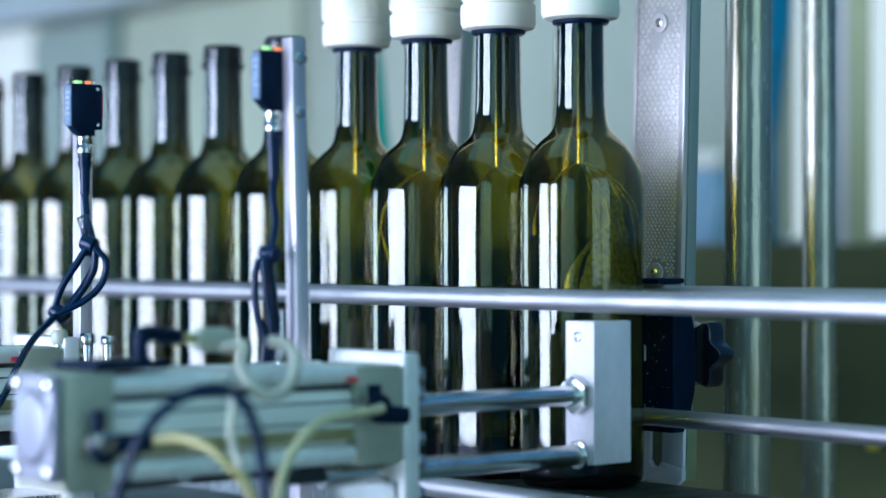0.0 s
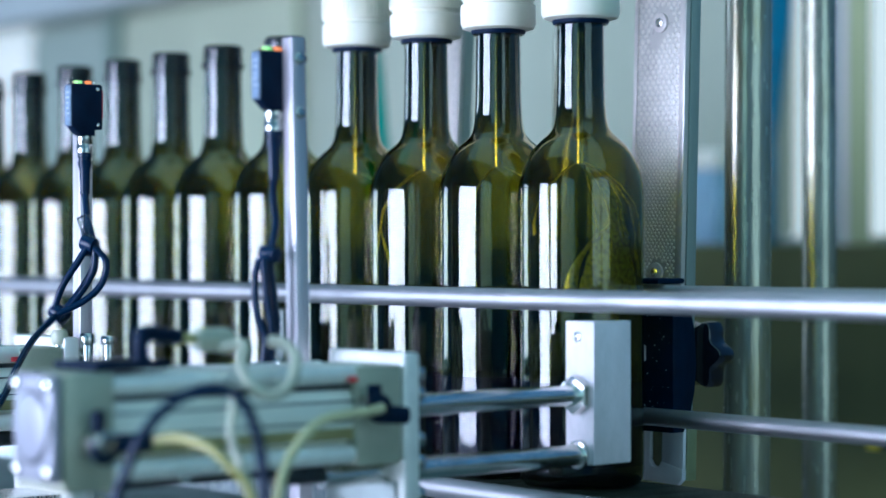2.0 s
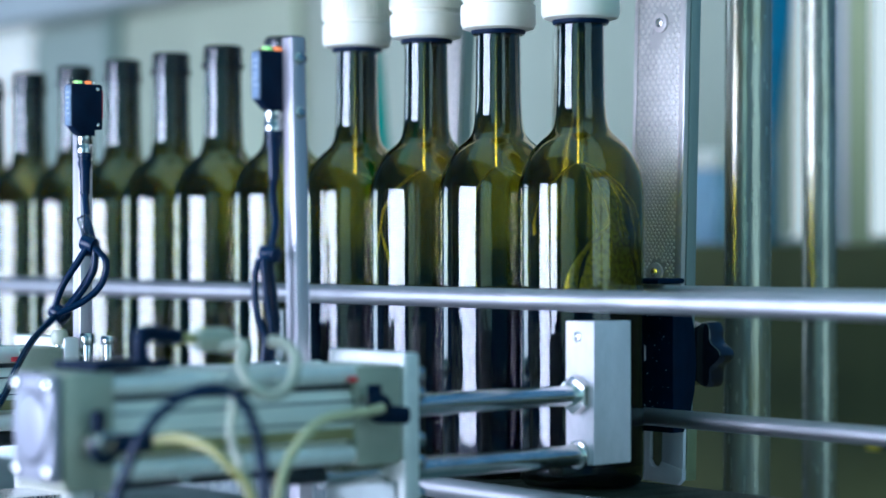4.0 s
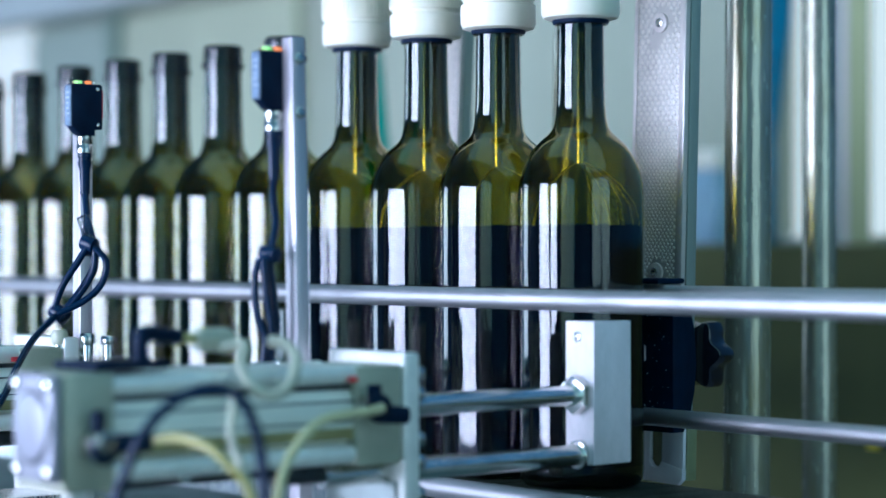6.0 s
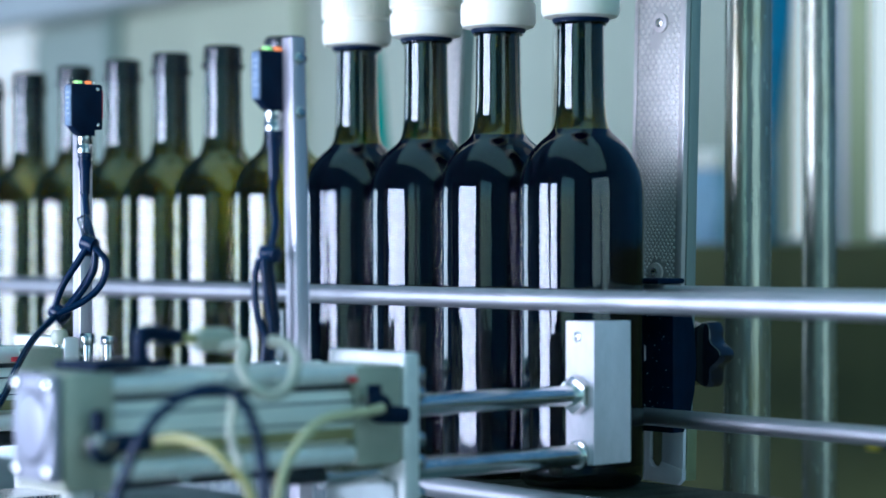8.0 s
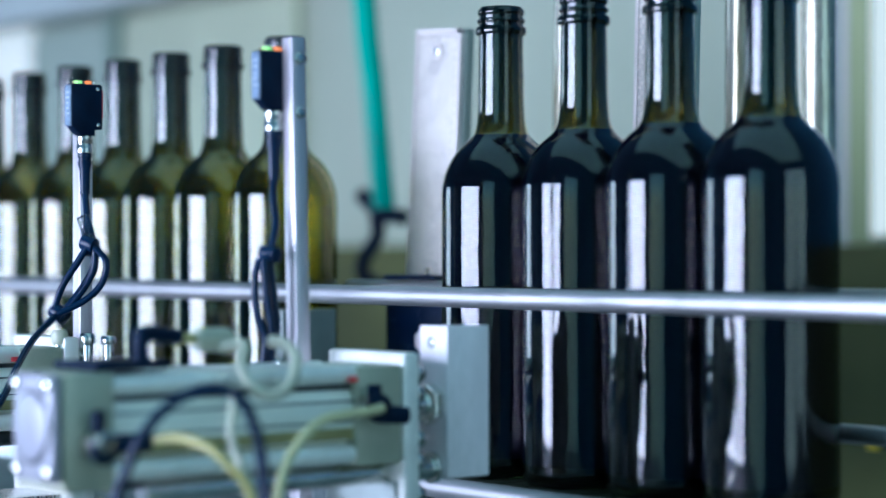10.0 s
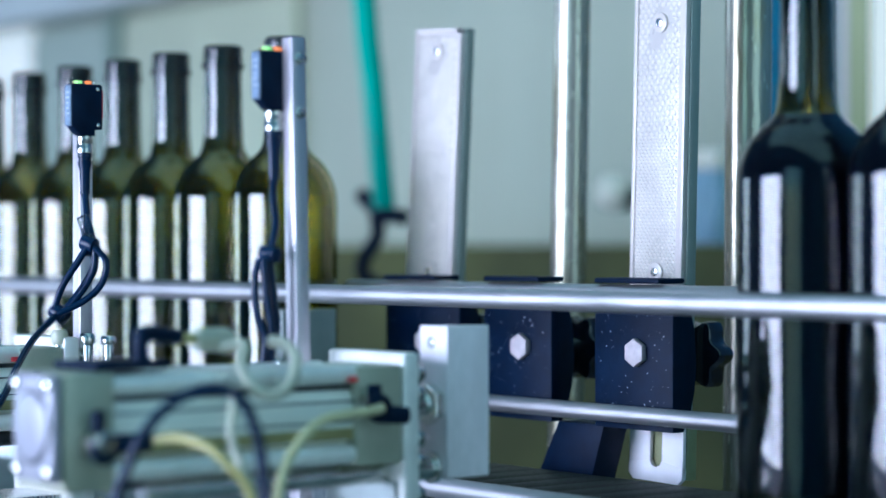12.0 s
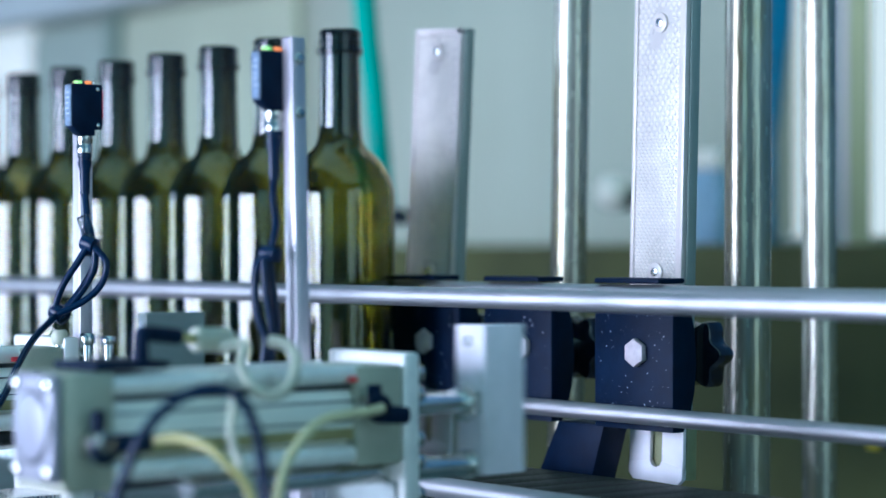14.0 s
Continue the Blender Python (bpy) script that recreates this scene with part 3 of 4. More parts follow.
def sensor(x, y, z, label):
    s = thing("light_sensor", label, "sensor", pose(x, y, z), group="light sensors")
    outline = [(-0.0105, -0.0115), (-0.004, -0.0172), (0.0065, -0.0172), (0.0065, -0.0135), (0.0112, -0.0132), (0.0115, -0.012), (0.0115, 0.0145),
               (0.0105, 0.0158), (-0.0095, 0.0158), (-0.0105, 0.0148)]
    housing = part("housing", prism(outline, "x", -0.0044, 0.0044, 0.0007), BLACK, s, "black plastic housing")
    part("label_plate", prism([(-0.0112, -0.0105), (-0.0106, -0.0112), (-0.0106, 0.0150), (-0.0112, 0.0145)], "x", -0.0040, 0.0038), LABELG, s, "grey printed label")
    for k in range(5):
        z0 = -0.004 + 0.0034 * k
        part("print_bar", box(-0.0025, 0.002 - 0.0006 * (k % 3), -0.01145, -0.01118, z0, z0 + 0.0012, 0), mat("faded_print", (0.3, 0.34, 0.38), 0.5), housing)
    part("lens", box(-0.0045, 0.0045, 0.0113, 0.0119, -0.006, 0.012, 0.0003), mat("red_lens", (0.25, 0.01, 0.02), 0.1), s, "dark red lens")
    part("cover", box(-0.0035, 0.0035, -0.0068, 0.0068, 0.0155, 0.0178, 0.0010, seg=3), CLEARTIE, s, "clear indicator cover")
    part("led", box(-0.002, 0.002, -0.005, -0.002, 0.0160, 0.0172, 0.0004), LED_GREEN, s, "green indicator light")
    part("led", box(-0.002, 0.002, 0.001, 0.0045, 0.0160, 0.0172, 0.0004), LED_RED, s, "orange indicator light")
    for dy, dz in ((0.008, 0.0125), (0.0085, -0.0105)):
        part("screw", rod((0.0043, dy, dz), (0.0048, dy, dz), 0.0013, 12, 0.0002), ROD, housing)
    part("connector", lathe([(0, -0.0285), (0.0048, -0.0285), (0.0052, -0.028), (0.0052, -0.0235), (0.0049, -0.023), (0.0049, -0.0222), (0.0052, -0.0217),
                             (0.0052, -0.018), (0.0044, -0.0172), (0, -0.0172)], 28, None, Matrix.Translation((0, 0.001, 0))), BRASS, s, "silver screw connector")
    part("strain_relief", lathe([(0, -0.055), (0.0031, -0.055), (0.0034, -0.040), (0.0044, -0.036), (0.0046, -0.0335), (0.0040, -0.033), (0.0040, -0.0318),
                                 (0.0046, -0.0312), (0.0045, -0.0285), (0, -0.0285)], 24, None, Matrix.Translation((0, 0.001, 0))), RUBBER, s)
    return s


sensor_post(-0.2733, -0.1865, 0.222, 0.0, "square steel sensor post at the filler inlet")
sensor_post(-0.0155, -0.1950, 0.259, -1.5, "square steel sensor post at the filler outlet", (0.267, 0.237))
s1 = sensor(-0.2606, -0.1930, 0.2322, "black light sensor with a coiled black cable, on a post")
s2 = sensor(-0.0310, -0.2035, 0.2358, "black light sensor with a looped black cable, fixed to a post")
part("bracket", box(-0.004, 0.004, 0.010, 0.0125, -0.012, 0.010, 0.0006), ALU, s2, "thin aluminium bracket")

CABLE = 0.0022


def cable_thing(label, lines, r=CABLE, name="cable", material=None, ties=()):
    c = thing(name, label, name)
    for line in lines:
        part("strand", tube(line, r), material or RUBBER, c)
    for p, q, rr in ties:
        part("tie", rod(p, q, rr, 16, 0.0004), RUBBER, c)
    return c


cable_thing("coiled black sensor cable held by cable ties", [
    [(-0.2606, -0.1920, 0.180), (-0.2560, -0.1936, 0.1690), (-0.2500, -0.1958, 0.1570), (-0.2451, -0.1976, 0.1455), (-0.2430, -0.1990, 0.1380)],
    [(-0.2407, -0.2001, 0.1455), (-0.2459, -0.2065, 0.1326), (-0.2515, -0.2134, 0.1183), (-0.2544, -0.2171, 0.1033), (-0.2511, -0.2129, 0.1026),
     (-0.2443, -0.2046, 0.1140), (-0.2391, -0.1981, 0.1283), (-0.2384, -0.1973, 0.1408), (-0.2402, -0.1995, 0.1455)],
    [(-0.2340, -0.1998, 0.1433), (-0.2295, -0.1943, 0.1337), (-0.2313, -0.1965, 0.1205), (-0.2381, -0.2048, 0.1099), (-0.2486, -0.2178, 0.1013)],
    [(-0.2486, -0.1940, 0.1426), (-0.2477, -0.1929, 0.1318), (-0.2525, -0.1988, 0.1174), (-0.2586, -0.2063, 0.1048), (-0.2620, -0.2105, 0.0994)],
    [(-0.2531, -0.2154, 0.1015), (-0.2358, -0.2417, 0.0868), (-0.2153, -0.2640, 0.0710), (-0.1934, -0.2846, 0.0544), (-0.1753, -0.3100, 0.0322), (-0.170, -0.33, -0.02)],
], ties=(((-0.2465, -0.201, 0.1470), (-0.2385, -0.197, 0.1440), 0.0052), ((-0.2580, -0.216, 0.1045), (-0.2500, -0.212, 0.0985), 0.0056)))
sleeve = thing("cable_sleeve", "clear plastic sleeve round the sensor cable", "sleeve")
part("tube", tube([(-0.2505, -0.199, 0.1625), (-0.2458, -0.198, 0.1525), (-0.2425, -0.199, 0.1450)], 0.0042), CLEARTIE, sleeve)
cable_thing("looped black sensor cable tied below the sensor", [
    [(-0.0310, -0.2025, 0.184), (-0.0285, -0.2050, 0.1700), (-0.0240, -0.2062, 0.1563), (-0.0232, -0.2098, 0.1424), (-0.0248, -0.2117, 0.1300)],
    [(-0.0187, -0.2122, 0.1387), (-0.0237, -0.2184, 0.1337), (-0.0247, -0.2196, 0.1177), (-0.0234, -0.2180, 0.1038), (-0.0210, -0.2151, 0.0930), (-0.0218, -0.2161, 0.0776), (-0.022, -0.22, 0.03)],
    [(-0.0240, -0.2108, 0.1377), (-0.0224, -0.2089, 0.1176), (-0.0213, -0.2075, 0.1005), (-0.0225, -0.2089, 0.0897), (-0.0242, -0.2111, 0.0773)],
    [(-0.0215, -0.2160, 0.1370), (-0.0205, -0.2150, 0.1180), (-0.0198, -0.2120, 0.1000), (-0.0210, -0.2120, 0.0800)],
], ties=(((-0.0275, -0.2125, 0.1400), (-0.0175, -0.2095, 0.1385), 0.0045),))

# ---------------------------------------------------------------- air hoses and cables over the cylinder
cable_thing("milky looped air hose on the cylinder", [
    [(0.0397, -0.2831, 0.0927), (0.0510, -0.2770, 0.0937), (0.0585, -0.2837, 0.0835), (0.0659, -0.2826, 0.0740), (0.0716, -0.2755, 0.0699), (0.0735, -0.2652, 0.0745), (0.0674, -0.2568, 0.0857), (0.0522, -0.2518, 0.0930), (0.0389, -0.2523, 0.0949)]], 0.0031, "air_hose", TUBE)
cable_thing("black cable arching before the cylinder", [
    [(0.0937, -0.3753, -0.02), (0.0937, -0.3753, 0.0242), (0.0964, -0.3719, 0.0396), (0.1010, -0.3663, 0.0563), (0.1083, -0.3573, 0.0699), (0.1164, -0.3473, 0.0773), (0.1245, -0.3373, 0.0786),
     (0.1305, -0.3299, 0.0716), (0.1342, -0.3253, 0.0575), (0.1358, -0.3234, 0.0420), (0.1366, -0.3224, 0.0240), (0.1366, -0.3224, -0.02)]], 0.0026)
cable_thing("yellow air hose at the rear port of the cylinder", [
    [(0.067, -0.342, 0.0502), (0.080, -0.3353, 0.0530), (0.095, -0.3290, 0.0500), (0.1060, -0.3230, 0.0421), (0.1117, -0.3134, 0.0262), (0.112, -0.31, -0.01)]], 0.0023, "air_hose", YELLOWT)
cable_thing("milky air hose at the front port of the cylinder", [
    [(0.066, -0.202, 0.0595), (0.0720, -0.2130, 0.0590), (0.0810, -0.2468, 0.0575), (0.0875, -0.2639, 0.0521), (0.0916, -0.2786, 0.0395), (0.0989, -0.2896, 0.0232), (0.10, -0.295, -0.01)]], 0.0025, "air_hose", mat("straw_air_hose", (0.60, 0.56, 0.30), 0.35, 0, 0.1, 60, 0.05, 300))
cable_thing("milky air hose hanging before the cylinder", [
    [(0.0540, -0.2880, 0.0735), (0.0800, -0.3021, 0.0720), (0.0873, -0.3077, 0.0627), (0.0891, -0.3095, 0.0521), (0.0942, -0.3072, 0.0376), (0.0993, -0.3048, 0.0244), (0.10, -0.30, -0.01)]], 0.0025, "air_hose", TUBE)
plug = thing("cable_plug", "black elbow plug with a pale cable gland on the cylinder", "plug")
part("base", box(0.006, 0.048, -0.360, -0.318, 0.0835, 0.0875, 0.0012), BLACK, plug)
part("elbow", tube([(0.040, -0.330, 0.0855), (0.040, -0.330, 0.0985), (0.0385, -0.326, 0.1005), (0.034, -0.305, 0.0985)], 0.0042), BLACK, plug)
part("gland", tube([(0.034, -0.306, 0.0985), (0.030, -0.292, 0.0965)], 0.0026), YELLOWT, plug)
part("socket", lathe([(0, 0), (0.0045, 0), (0.0062, 0.002), (0.0062, 0.022), (0.0045, 0.025), (0, 0.025)], 24, None,
                     Matrix.Translation((0.030, -0.294, 0.0965)) @ Matrix.Rotation(radians(-92), 4, 'X') @ Matrix.Rotation(radians(-8), 4, 'Y')), TUBE, plug, "milky plastic socket")
valve = thing("speed_valve", "black and silver speed valve on the front port", "valve")
part("body", rod((0.050, -0.202, 0.0595), (0.066, -0.202, 0.0595), 0.0058, 24, 0.001), BRASS, valve, "silver threaded body")
part("knob", rod((0.060, -0.202, 0.064), (0.060, -0.202, 0.0715), 0.0038, 18, 0.0006), BLACK, valve)
part("barb", rod((0.058, -0.200, 0.056), (0.062, -0.182, 0.0545), 0.0048, 18, 0.0008), BLACK, valve)
valve2 = thing("speed_valve", "black and silver speed valve on the rear port", "valve")
part("body", rod((0.050, -0.364, 0.050), (0.066, -0.364, 0.050), 0.0066, 24, 0.001), BRASS, valve2, "silver threaded body")
part("knob", rod((0.058, -0.364, 0.055), (0.058, -0.364, 0.066), 0.0035, 18, 0.0006), BLACK, valve2)
part("barb", rod((0.060, -0.362, 0.050), (0.0675, -0.341, 0.0502), 0.0046, 18, 0.0008), BLACK, valve2)
shelf = thing("machine_table", "steel machine table under the air cylinders", "table")
part("top", box(-0.7, 0.30, -0.55, -0.066, -0.034, -0.0265, 0.001), mat("grey_green_table_paint", (0.13, 0.165, 0.155), 0.55, 0, 0.2, 30, 0.15, 400), shelf, "grey-green painted table top")
for lx in (-0.66, 0.26):
    for ly in (-0.52, -0.10):
        part("leg", box(lx - 0.015, lx + 0.015, ly - 0.015, ly + 0.015, FLOOR_Z, -0.034, 0.001), STEEL, shelf)
foot = thing("mounting_angle", "aluminium mounting angle under the cylinder flange", "angle bracket")
part("leaf", box(-0.016, 0.046, -0.178, -0.1762, -0.0265, 0.018, 0.0005), mat("dull_anodised_plate", (0.26, 0.29, 0.27)), foot)
part("base", box(-0.016, 0.046, -0.215, -0.178, -0.0265, -0.0235, 0.0005), mat("dull_anodised_plate", (0.26, 0.29, 0.27)), foot)

# ---------------------------------------------------------------- reflectors and clamps behind the line
def prism_cells(x0, x1, z0, z1, bare):
    """Staggered rows of small six-sided prisms, coarse above and fine below, with bare discs round the screws."""
    bm = bmesh.new()
    z, row = z0, 0
    while z < z1:
        coarse = z > 0.222
        px, pz = (0.0050, 0.0033) if coarse else (0.0034, 0.0022)
        x = x0 + (px / 2 if row % 2 else px * 0.05)
        while x < x1:
            if all(math.hypot(x - a, z - b) > r for a, b, r in bare):
                rim = [bm.verts.new((x + px * 0.40 * math.cos(k * math.pi / 3), 0.0013, z + pz * 0.62 * math.sin(k * math.pi / 3))) for k in range(6)]
                top = [bm.verts.new((x + px * 0.24 * math.cos(k * math.pi / 3), 0.0006, z + pz * 0.36 * math.sin(k * math.pi / 3))) for k in range(6)]
                bm.faces.new(top)
                for k in range(6):
                    bm.faces.new((rim[k], rim[(k + 1) % 6], top[(k + 1) % 6], top[k]))
            x += px
        z += pz
        row += 1
    bmesh.ops.recalc_face_normals(bm, faces=bm.faces)
    return bm


def reflector(x, w, top, lean, label):
    r = thing("reflector", label, "reflector", pose(x, 0.09, -0.0075, 0, lean, 0), group="reflectors")
    bm = box(0, w, 0.004, 0.0125, 0.042, top, 0.001)
    part("backing", bm, mat("pale_backing", (0.30, 0.33, 0.29), 0.5, 0.1, 0.1, 60, 0.15, 500, (1, 1, 0.2), (0.10, 0.12, 0.10), 0.5), r, "scuffed pale backing plate")
    part("foot_backing", box(0.003, w, 0.0078, 0.0165, 0.003, 0.0415, 0.0006), mat("olive_backing", (0.26, 0.27, 0.14), 0.35, 0, 0.12, 80, 0.1, 400), r, "olive translucent backing of the foot")
    # foot with an open slot
    c, hw = w * 0.5, 0.0052
    for x0, x1 in ((0, c - hw), (c + hw, w)):
        part("foot_leg", box(x0, x1, 0.004, 0.007, 0.006, 0.043, 0.0006), FOOT, r, "white slotted foot")
    part("foot_tip", prism([(0.004, 0), (w - 0.004, 0), (w, 0.004), (w, 0.0105), (c + hw, 0.0135), (c + hw * 0.6, 0.0105), (c, 0.0095), (c - hw * 0.6, 0.0105), (c - hw, 0.0135),
                            (0, 0.0105), (0, 0.004)], "y", 0.0036, 0.0072, 0.0004), FOOT, r)
    part("sheet", box(0.004, w - 0.0065, 0.0012, 0.0038, 0.126, top - 0.004, 0.0004), PRISMS, r, "honeycomb retro-reflecting sheet")
    part("cell_relief", prism_cells(0.0052, w - 0.0078, 0.129, top - 0.006, ((c, 0.135, 0.0085), (c + 0.0008, 0.2945, 0.0095), (c - 0.004, 0.284, 0.0065))), CELLS, r, "moulded prism cells in staggered rows")["kind"] = "stuff"
    for x0, x1, z0, z1 in ((0.0008, 0.004, 0.123, top), (w - 0.0065, w - 0.001, 0.123, top), (0.0008, w - 0.001, top - 0.004, top)):
        part("rim", box(x0, x1, 0.0, 0.0038, z0, z1, 0.0006), mat("clear_rim", (0.60, 0.54, 0.49), 0.2, 0, 0.06, 80, 0.1, 300), r, "clear plastic rim")
    for z in (0.135, 0.2945):
        if z < top - 0.006:
            part("boss", rod((c, -0.0005, z), (c, 0.002, z), 0.0062, 24, 0.0006), mat("clear_rim", (0.60, 0.54, 0.49)), r)
            part("screw", rod((c, -0.0014, z), (c, 0.0, z), 0.003, 16, 0.0005), ROD, r)
    return r


reflector(-0.0560, 0.0485, 0.345, 1.8, "clear honeycomb reflector strip on a slotted white foot, by the outlet")
reflector(-0.2957, 0.0545, 0.311, 3.7, "clear honeycomb reflector strip on a slotted white foot, by the inlet")


def clamp(x0, x1, cap0, cap1, bolt, knob, label):
    c = thing("clamp_block", label, "clamp", group="clamp blocks")
    z0, z1 = 0.0285, 0.1165
    curve = [(0.0585, z0), (0.068, z0), (0.0735, z0 + 0.010), (0.0775, z0 + 0.025), (0.079, z0 + 0.042), (0.0775, z1 - 0.025), (0.0735, z1 - 0.010), (0.068, z1), (0.0585, z1)]
    block = part("block", prism(curve, "x", x0, x1, 0.0008), BLACK, c, "dusty black plastic block")
    part("cap", box(cap0, cap1 - 0.016, 0.0445, 0.068, 0.1202, 0.1236, 0.0014), BLACK, c)
    part("bolt", rod((bolt, 0.0540, 0.0768), (bolt, 0.0585, 0.0768), 0.0090, 6, 0.0008), mat("scuffed_white_bolt", (0.50, 0.44, 0.44), 0.45, 0, 0.12, 200, 0.2, 600), c, "white hexagonal bolt")
    part("spindle", rod((bolt + 0.002, 0.078, 0.0768), (bolt + 0.002, 0.112, 0.0768), 0.004), ROD, c)
    lobes = []
    for k in range(48):
        a = 2 * math.pi * k / 48
        r = 0.0205 + 0.0032 * math.cos(6 * a)
        lobes.append((knob + r * math.cos(a), 0.0745 + r * math.sin(a)))
    part("star_knob", prism(lobes, "y", 0.1035, 0.1185, 0.003), mat("glossy_black_knob", (0.01, 0.011, 0.02), 0.18, 0, 0.1, 60, 0.05, 300), c, "glossy black star knob")
    rnd = random.Random(int((x0 + 1) * 1000))
    for k in range(110):
        u, v, r = rnd.uniform(x0 + 0.003, x1 - 0.003), z0 + 0.003 + (z1 - z0 - 0.007) * rnd.random() ** 1.4, 0.00012 + 0.00045 * rnd.random() ** 3
        part("dust_speck", rod((u, 0.0583, v), (u, 0.0586, v), r, 6), DUST, block)
    return c


clamp(-0.0505, 0.0198, -0.0365, 0.0370, -0.0110, -0.0075, "dusty black clamp block with a white bolt, on the rear rails")
clamp(-0.1600, -0.0916, -0.1450, -0.0734, -0.1203, -0.1178, "dusty black clamp block with white bolt, between two reflectors")
clamp(-0.2700, -0.1865, -0.2553, -0.1809, -0.2230, -0.230, "black clamp block on the rear rails, by the inlet reflector")
leg = thing("slanted_bracket", "black slanted support bracket under the clamp blocks", "bracket")
part("web", prism([(-0.0910, 0.0288), (-0.0479, 0.0288), (-0.0622, -0.0140), (-0.1152, -0.0140)], "y", 0.0640, 0.0860, 0.0008), BLACK, leg)

# ---------------------------------------------------------------- frame poles behind
POLE = mat("stained_pole_steel", (0.40, 0.39, 0.31), 0.25, 0.6, 0.18, 120, 0.2, 500, (1, 1, 0.10), (0.28, 0.24, 0.07), 0.9)
for x, y, r, tilt, label in ((-0.1810, 0.1558, 0.0130, 1.5, "round stainless frame pole behind the inlet"), (-0.0310, 0.1805, 0.0157, 0.5, "stained round stainless frame pole behind the outlet"),
                             (-0.0690, 0.2971, 0.0125, 0.0, "slimmer bright stainless pole beside the frame pole")):
    p = thing("frame_pole", label, "pole", group="frame poles")
    k = math.tan(radians(tilt))
    part("tube", rod((x - 1.06 * k, y, FLOOR_Z), (x + 1.3 * k, y, 1.44), r, 48), POLE, p)
    part("foot", rod((x - 1.06 * k, y, FLOOR_Z), (x - 1.06 * k, y, FLOOR_Z + 0.01), r * 2.2, 32, 0.002), STEEL, p)

# ---------------------------------------------------------------- by the wall
hose = thing("hose", "teal rubber hose hanging from the ceiling to a black coupling", "hose")
part("hose_line", tube([(-0.93, 0.45, 2.7), (-0.90, 0.45, 1.6), (-0.845, 0.45, 0.7), (-0.816, 0.45, 0.4016), (-0.8016, 0.45, 0.3123), (-0.790, 0.45, 0.23), (-0.7827, 0.45, 0.1831)], 0.012), TEAL, hose)
part("coupling", tube([(-0.8215, 0.45, 0.1985), (-0.7990, 0.45, 0.184), (-0.7850, 0.45, 0.178), (-0.7496, 0.45, 0.1739)], 0.0085), BLACK, hose)
part("coupling_tail", tube([(-0.795, 0.45, 0.190), (-0.7924, 0.45, 0.160), (-0.7924, 0.47, 0.10), (-0.7924, 0.95, 0.08)], 0.008), BLACK, hose)
ball = thing("white_float", "white round float valve on the wall", "valve")
part("ball", lathe([(0, -0.02), (0.008, -0.0185), (0.016, -0.012), (0.02, 0), (0.016, 0.012), (0.008, 0.0185), (0, 0.02)], 24, None, Matrix.Translation((-0.913, 0.9, 0.2105))), WHITE, ball)
part("stem", rod((-0.925, 0.9, 0.2), (-0.925, 0.955, 0.2), 0.01), BLACK, ball)
part("arm", rod((-0.913, 0.9, 0.2105), (-0.913, 1.0, 0.2105), 0.005), BLACK, ball)
tank = thing("blue_box", "pale blue plastic box with a white lid on the wall ledge", "box")
part("box", box(-0.765, -0.724, 0.88, 0.95, 0.147, 0.232, 0.003), mat("pale_blue_plastic", (0.30, 0.42, 0.50), 0.4), tank)
part("lid", box(-0.767, -0.722, 0.878, 0.952, 0.233, 0.255, 0.003), WHITE, tank)
curtain = thing("curtain", "dark teal curtain strip beside the window", "curtain")
part("cloth", prism([(-0.700, 0.146), (-0.676, 0.146), (-0.6740, 0.2635), (-0.6500, 0.422), (-0.59, 0.9), (-0.69, 0.9), (-0.696, 0.422)], "y", 0.925, 0.930, 0.001),
     mat("teal_cloth", (0.004, 0.09, 0.15), 0.8), curtain)
STRIP = mat("olive_curtain_strip", (0.34, 0.37, 0.18), 0.5, 0, 0.1, 8, 0.1, 100, (1, 1, 0.1))
STRIPG = mat("grey_curtain_strip", (0.60, 0.55, 0.55), 0.5, 0, 0.1, 8, 0.1, 100, (1, 1, 0.1))
strip_curtain = thing("strip_curtain", "hanging strip curtain of olive and grey plastic before the window", "curtain")
for x0, x1, m in ((-0.640, -0.612, STRIP), (-0.611, -0.599, mat("dark_green_strip", (0.16, 0.24, 0.13), 0.5)), (-0.598, -0.588, STRIPG), (-0.587, -0.556, STRIP)):
    part("strip", prism([(x0, 0.146), (x1, 0.146), (x1, 1.2), (x0, 1.2)], "y", 0.945, 0.949, 0.0006), m, strip_curtain)
tag = thing("yellow_tag", "small yellow tag on a peg behind the line", "tag")
part("peg", rod((-0.1837, 0.50, -0.0197), (-0.1837, 0.955, -0.0197), 0.004), BLACK, tag)
part("flag", box(-0.189, -0.178, 0.494, 0.499, -0.024, -0.016, 0.001), mat("yellow_plastic", (0.75, 0.55, 0.03), 0.4), tag)

# air fittings on the inlet cylinder
fit = thing("air_fitting", "nickel push-in air fittings beside the inlet cylinder", "air fitting")
for k, (fx, fy) in enumerate(((-0.252, -0.215), (-0.243, -0.200), (-0.236, -0.189))):
    part("stem", rod((fx, fy, 0.060), (fx, fy, 0.082), 0.0035, 16, 0.0005), BRASS, fit)
    part("collar", lathe([(0, 0.082), (0.0048, 0.082), (0.0052, 0.084), (0.0052, 0.089 - 0.002 * k), (0.004, 0.091 - 0.002 * k), (0, 0.091 - 0.002 * k)], 20, None,
                         Matrix.Translation((fx, fy, 0))), BRASS if k else TUBE, fit)
part("block", box(-0.258, -0.230, -0.222, -0.182, 0.050, 0.0605, 0.0015), CAST, fit)
part("bracket", box(-0.250, -0.238, -0.206, -0.198, -0.0265, 0.050, 0.001), ALU, fit)
lampbox = thing("machine_junction", "dark green junction box on the wall beam", "junction box")
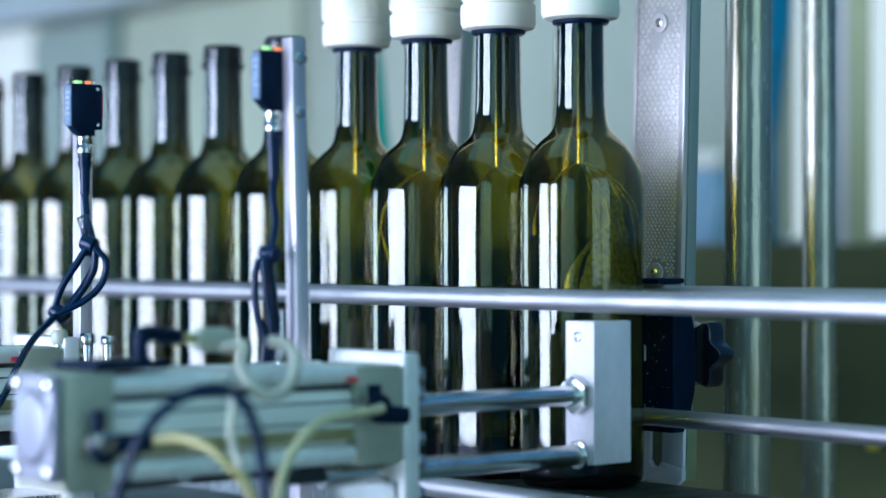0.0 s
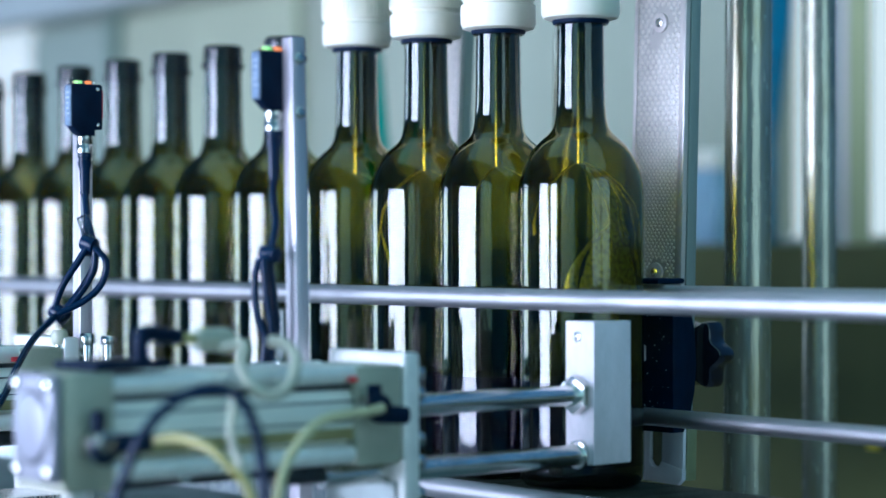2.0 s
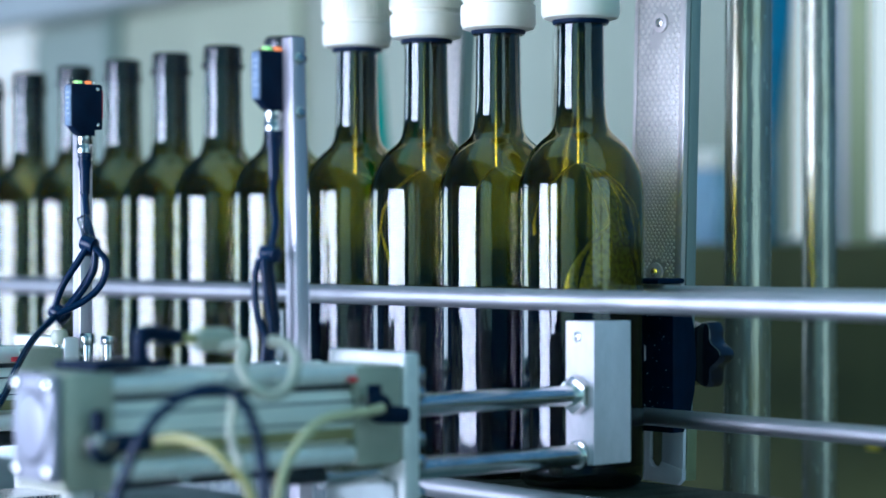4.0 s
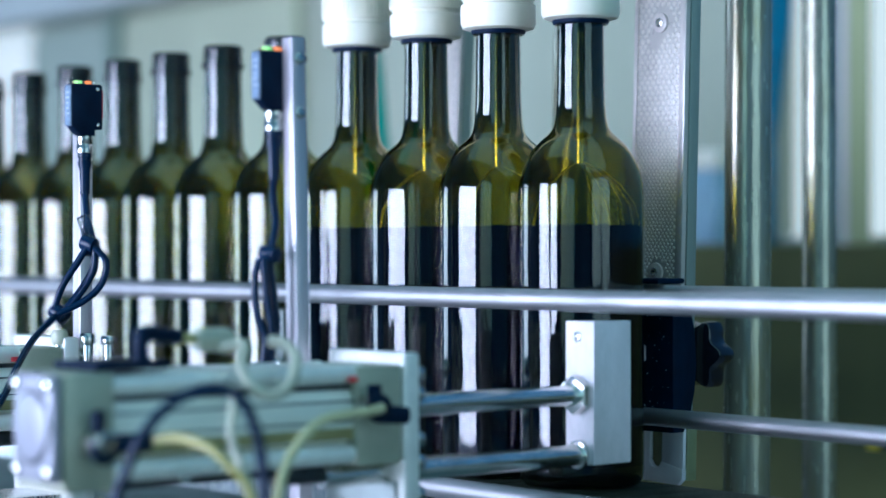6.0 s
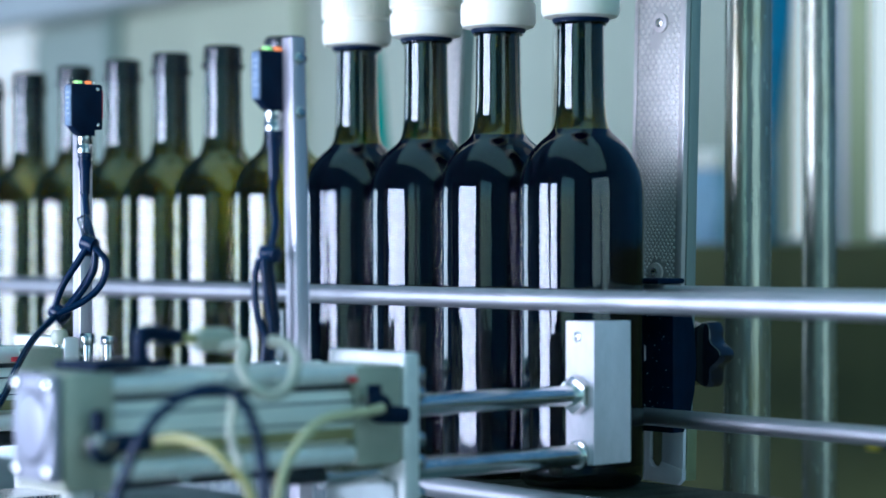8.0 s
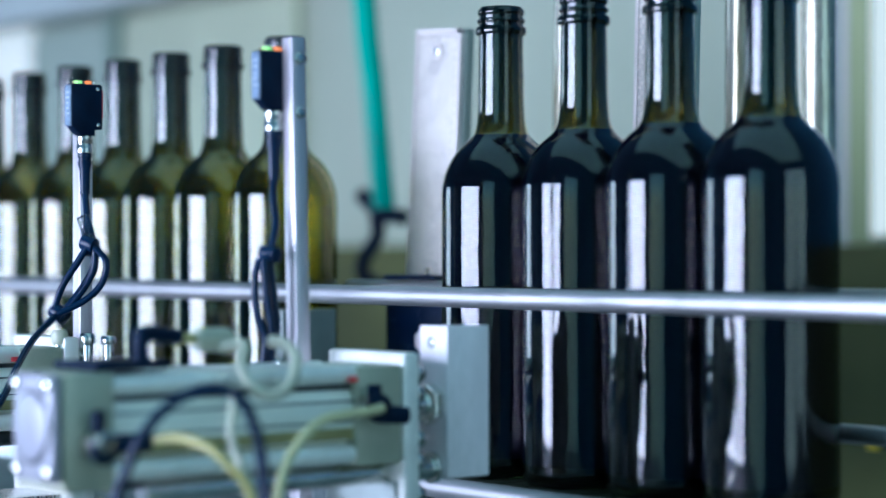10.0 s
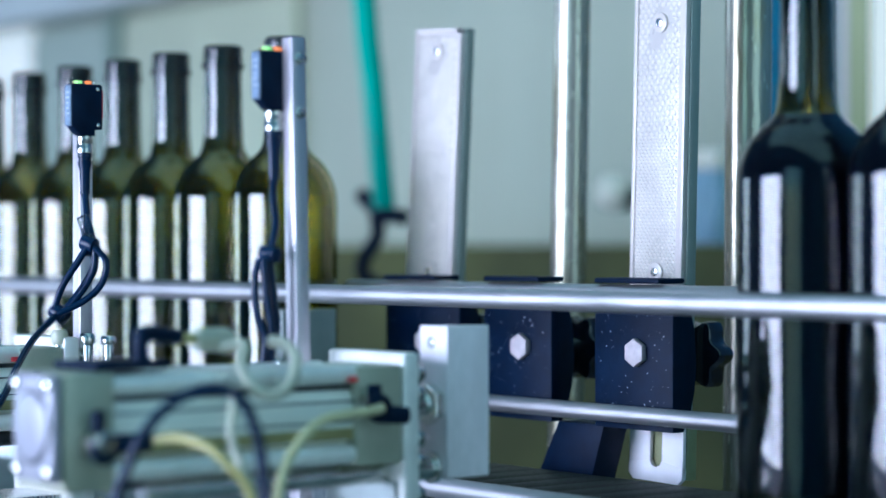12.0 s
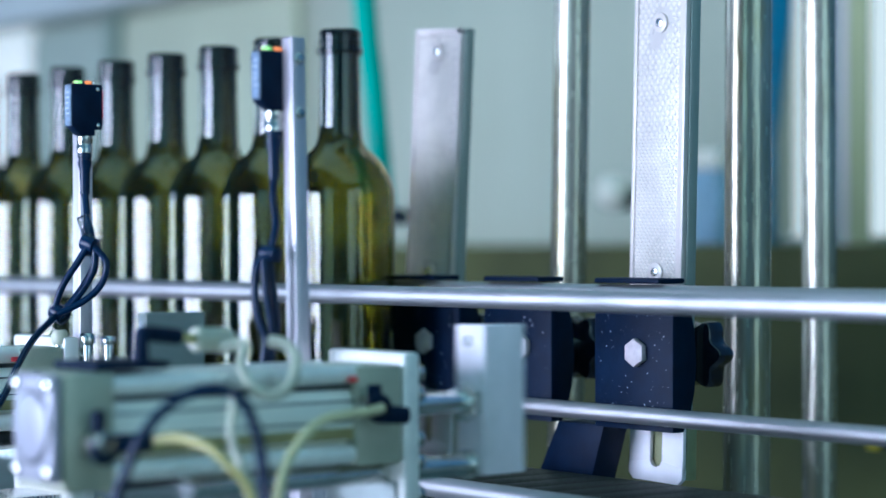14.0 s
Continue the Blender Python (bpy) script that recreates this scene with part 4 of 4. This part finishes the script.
part("box", box(-2.72, -2.60, NY - 0.17, NY - 0.121, 0.555, 0.592, 0.004), mat("dark_green_paint", (0.03, 0.08, 0.06), 0.5), lampbox)

# belt plates
link_mesh = mesh_of(box(-0.01228, 0.01228, -0.0385, 0.0385, -0.0095, 0.0, 0.0005), "belt_plate", BELT)
for k in range(100):
    ob = new("belt_plate", link_mesh)
    ob.parent = conveyor
    ob.location = (-1.58 + 0.0248 * k, 0, 0)


# ---------------------------------------------------------------- what moves
def motions():
    for b, x in zip(BATCH, (-0.2255, -0.1493, -0.0763, 0.0)):
        run = [(0, 0), (8.6, 0), (8.8, 0.006), (9.0, 0.026), (10.3, 0.1898), (11.0, 0.2745), (12.5, 0.4705), (14.0, 0.666)]
        walk(b, [(t, pose(x + s, 0, 0)) for t, s in run])
    for b in QUEUE:
        x = b.location.x
        walk(b, [(t, pose(x + s, 0, 0)) for t, s in ((0, 0), (13.5, 0), (13.6, 0.009), (13.7, 0.024), (13.8, 0.038), (13.9, 0.053), (14.0, 0.0673))])
    for layer, top, start in LAYERS:
        rows = []
        for t, z in LEVEL:
            if z < top - 1e-6 and top > 0.0201:
                rows.append((t, pose(0, 0, max(z, start) - top - 0.0001)))
        done = level_time(top) if top > 0.0201 else 0.0
        rows.append((done, pose(0, 0, 0)))
        if done < 14:
            rows.append((14.0, pose(0, 0, 0)))
        walk(layer, rows)
    for h, x in HEADS:
        rows = [(t, pose(x, 0, 0.2795 + s)) for t, s in ((0, 0), (7.95, 0), (8.02, 0.003), (8.1, 0.037), (8.2, 0.085), (8.4, 0.14), (14, 0.14))]
        walk(h, rows)
        for p in h.children:
            if p.name.startswith("filling_tube"):
                walk(p, [(t, pose(0, 0, s)) for t, s in ((0, 0), (7.75, 0), (7.9, 0.035), (8.0, 0.075), (8.1, 0.06), (14, 0.06))])
    walk(STOP, [(t, pose(0, s, 0)) for t, s in ((0, 0), (8.3, 0), (8.6, -0.109), (13.9, -0.109), (14.0, -0.083))])
    walk(GATE, [(t, pose(0, s, 0)) for t, s in ((0, 0), (13.4, 0), (13.5, -0.018), (13.6, -0.068), (13.7, -0.109), (14.0, -0.109))])


motions()
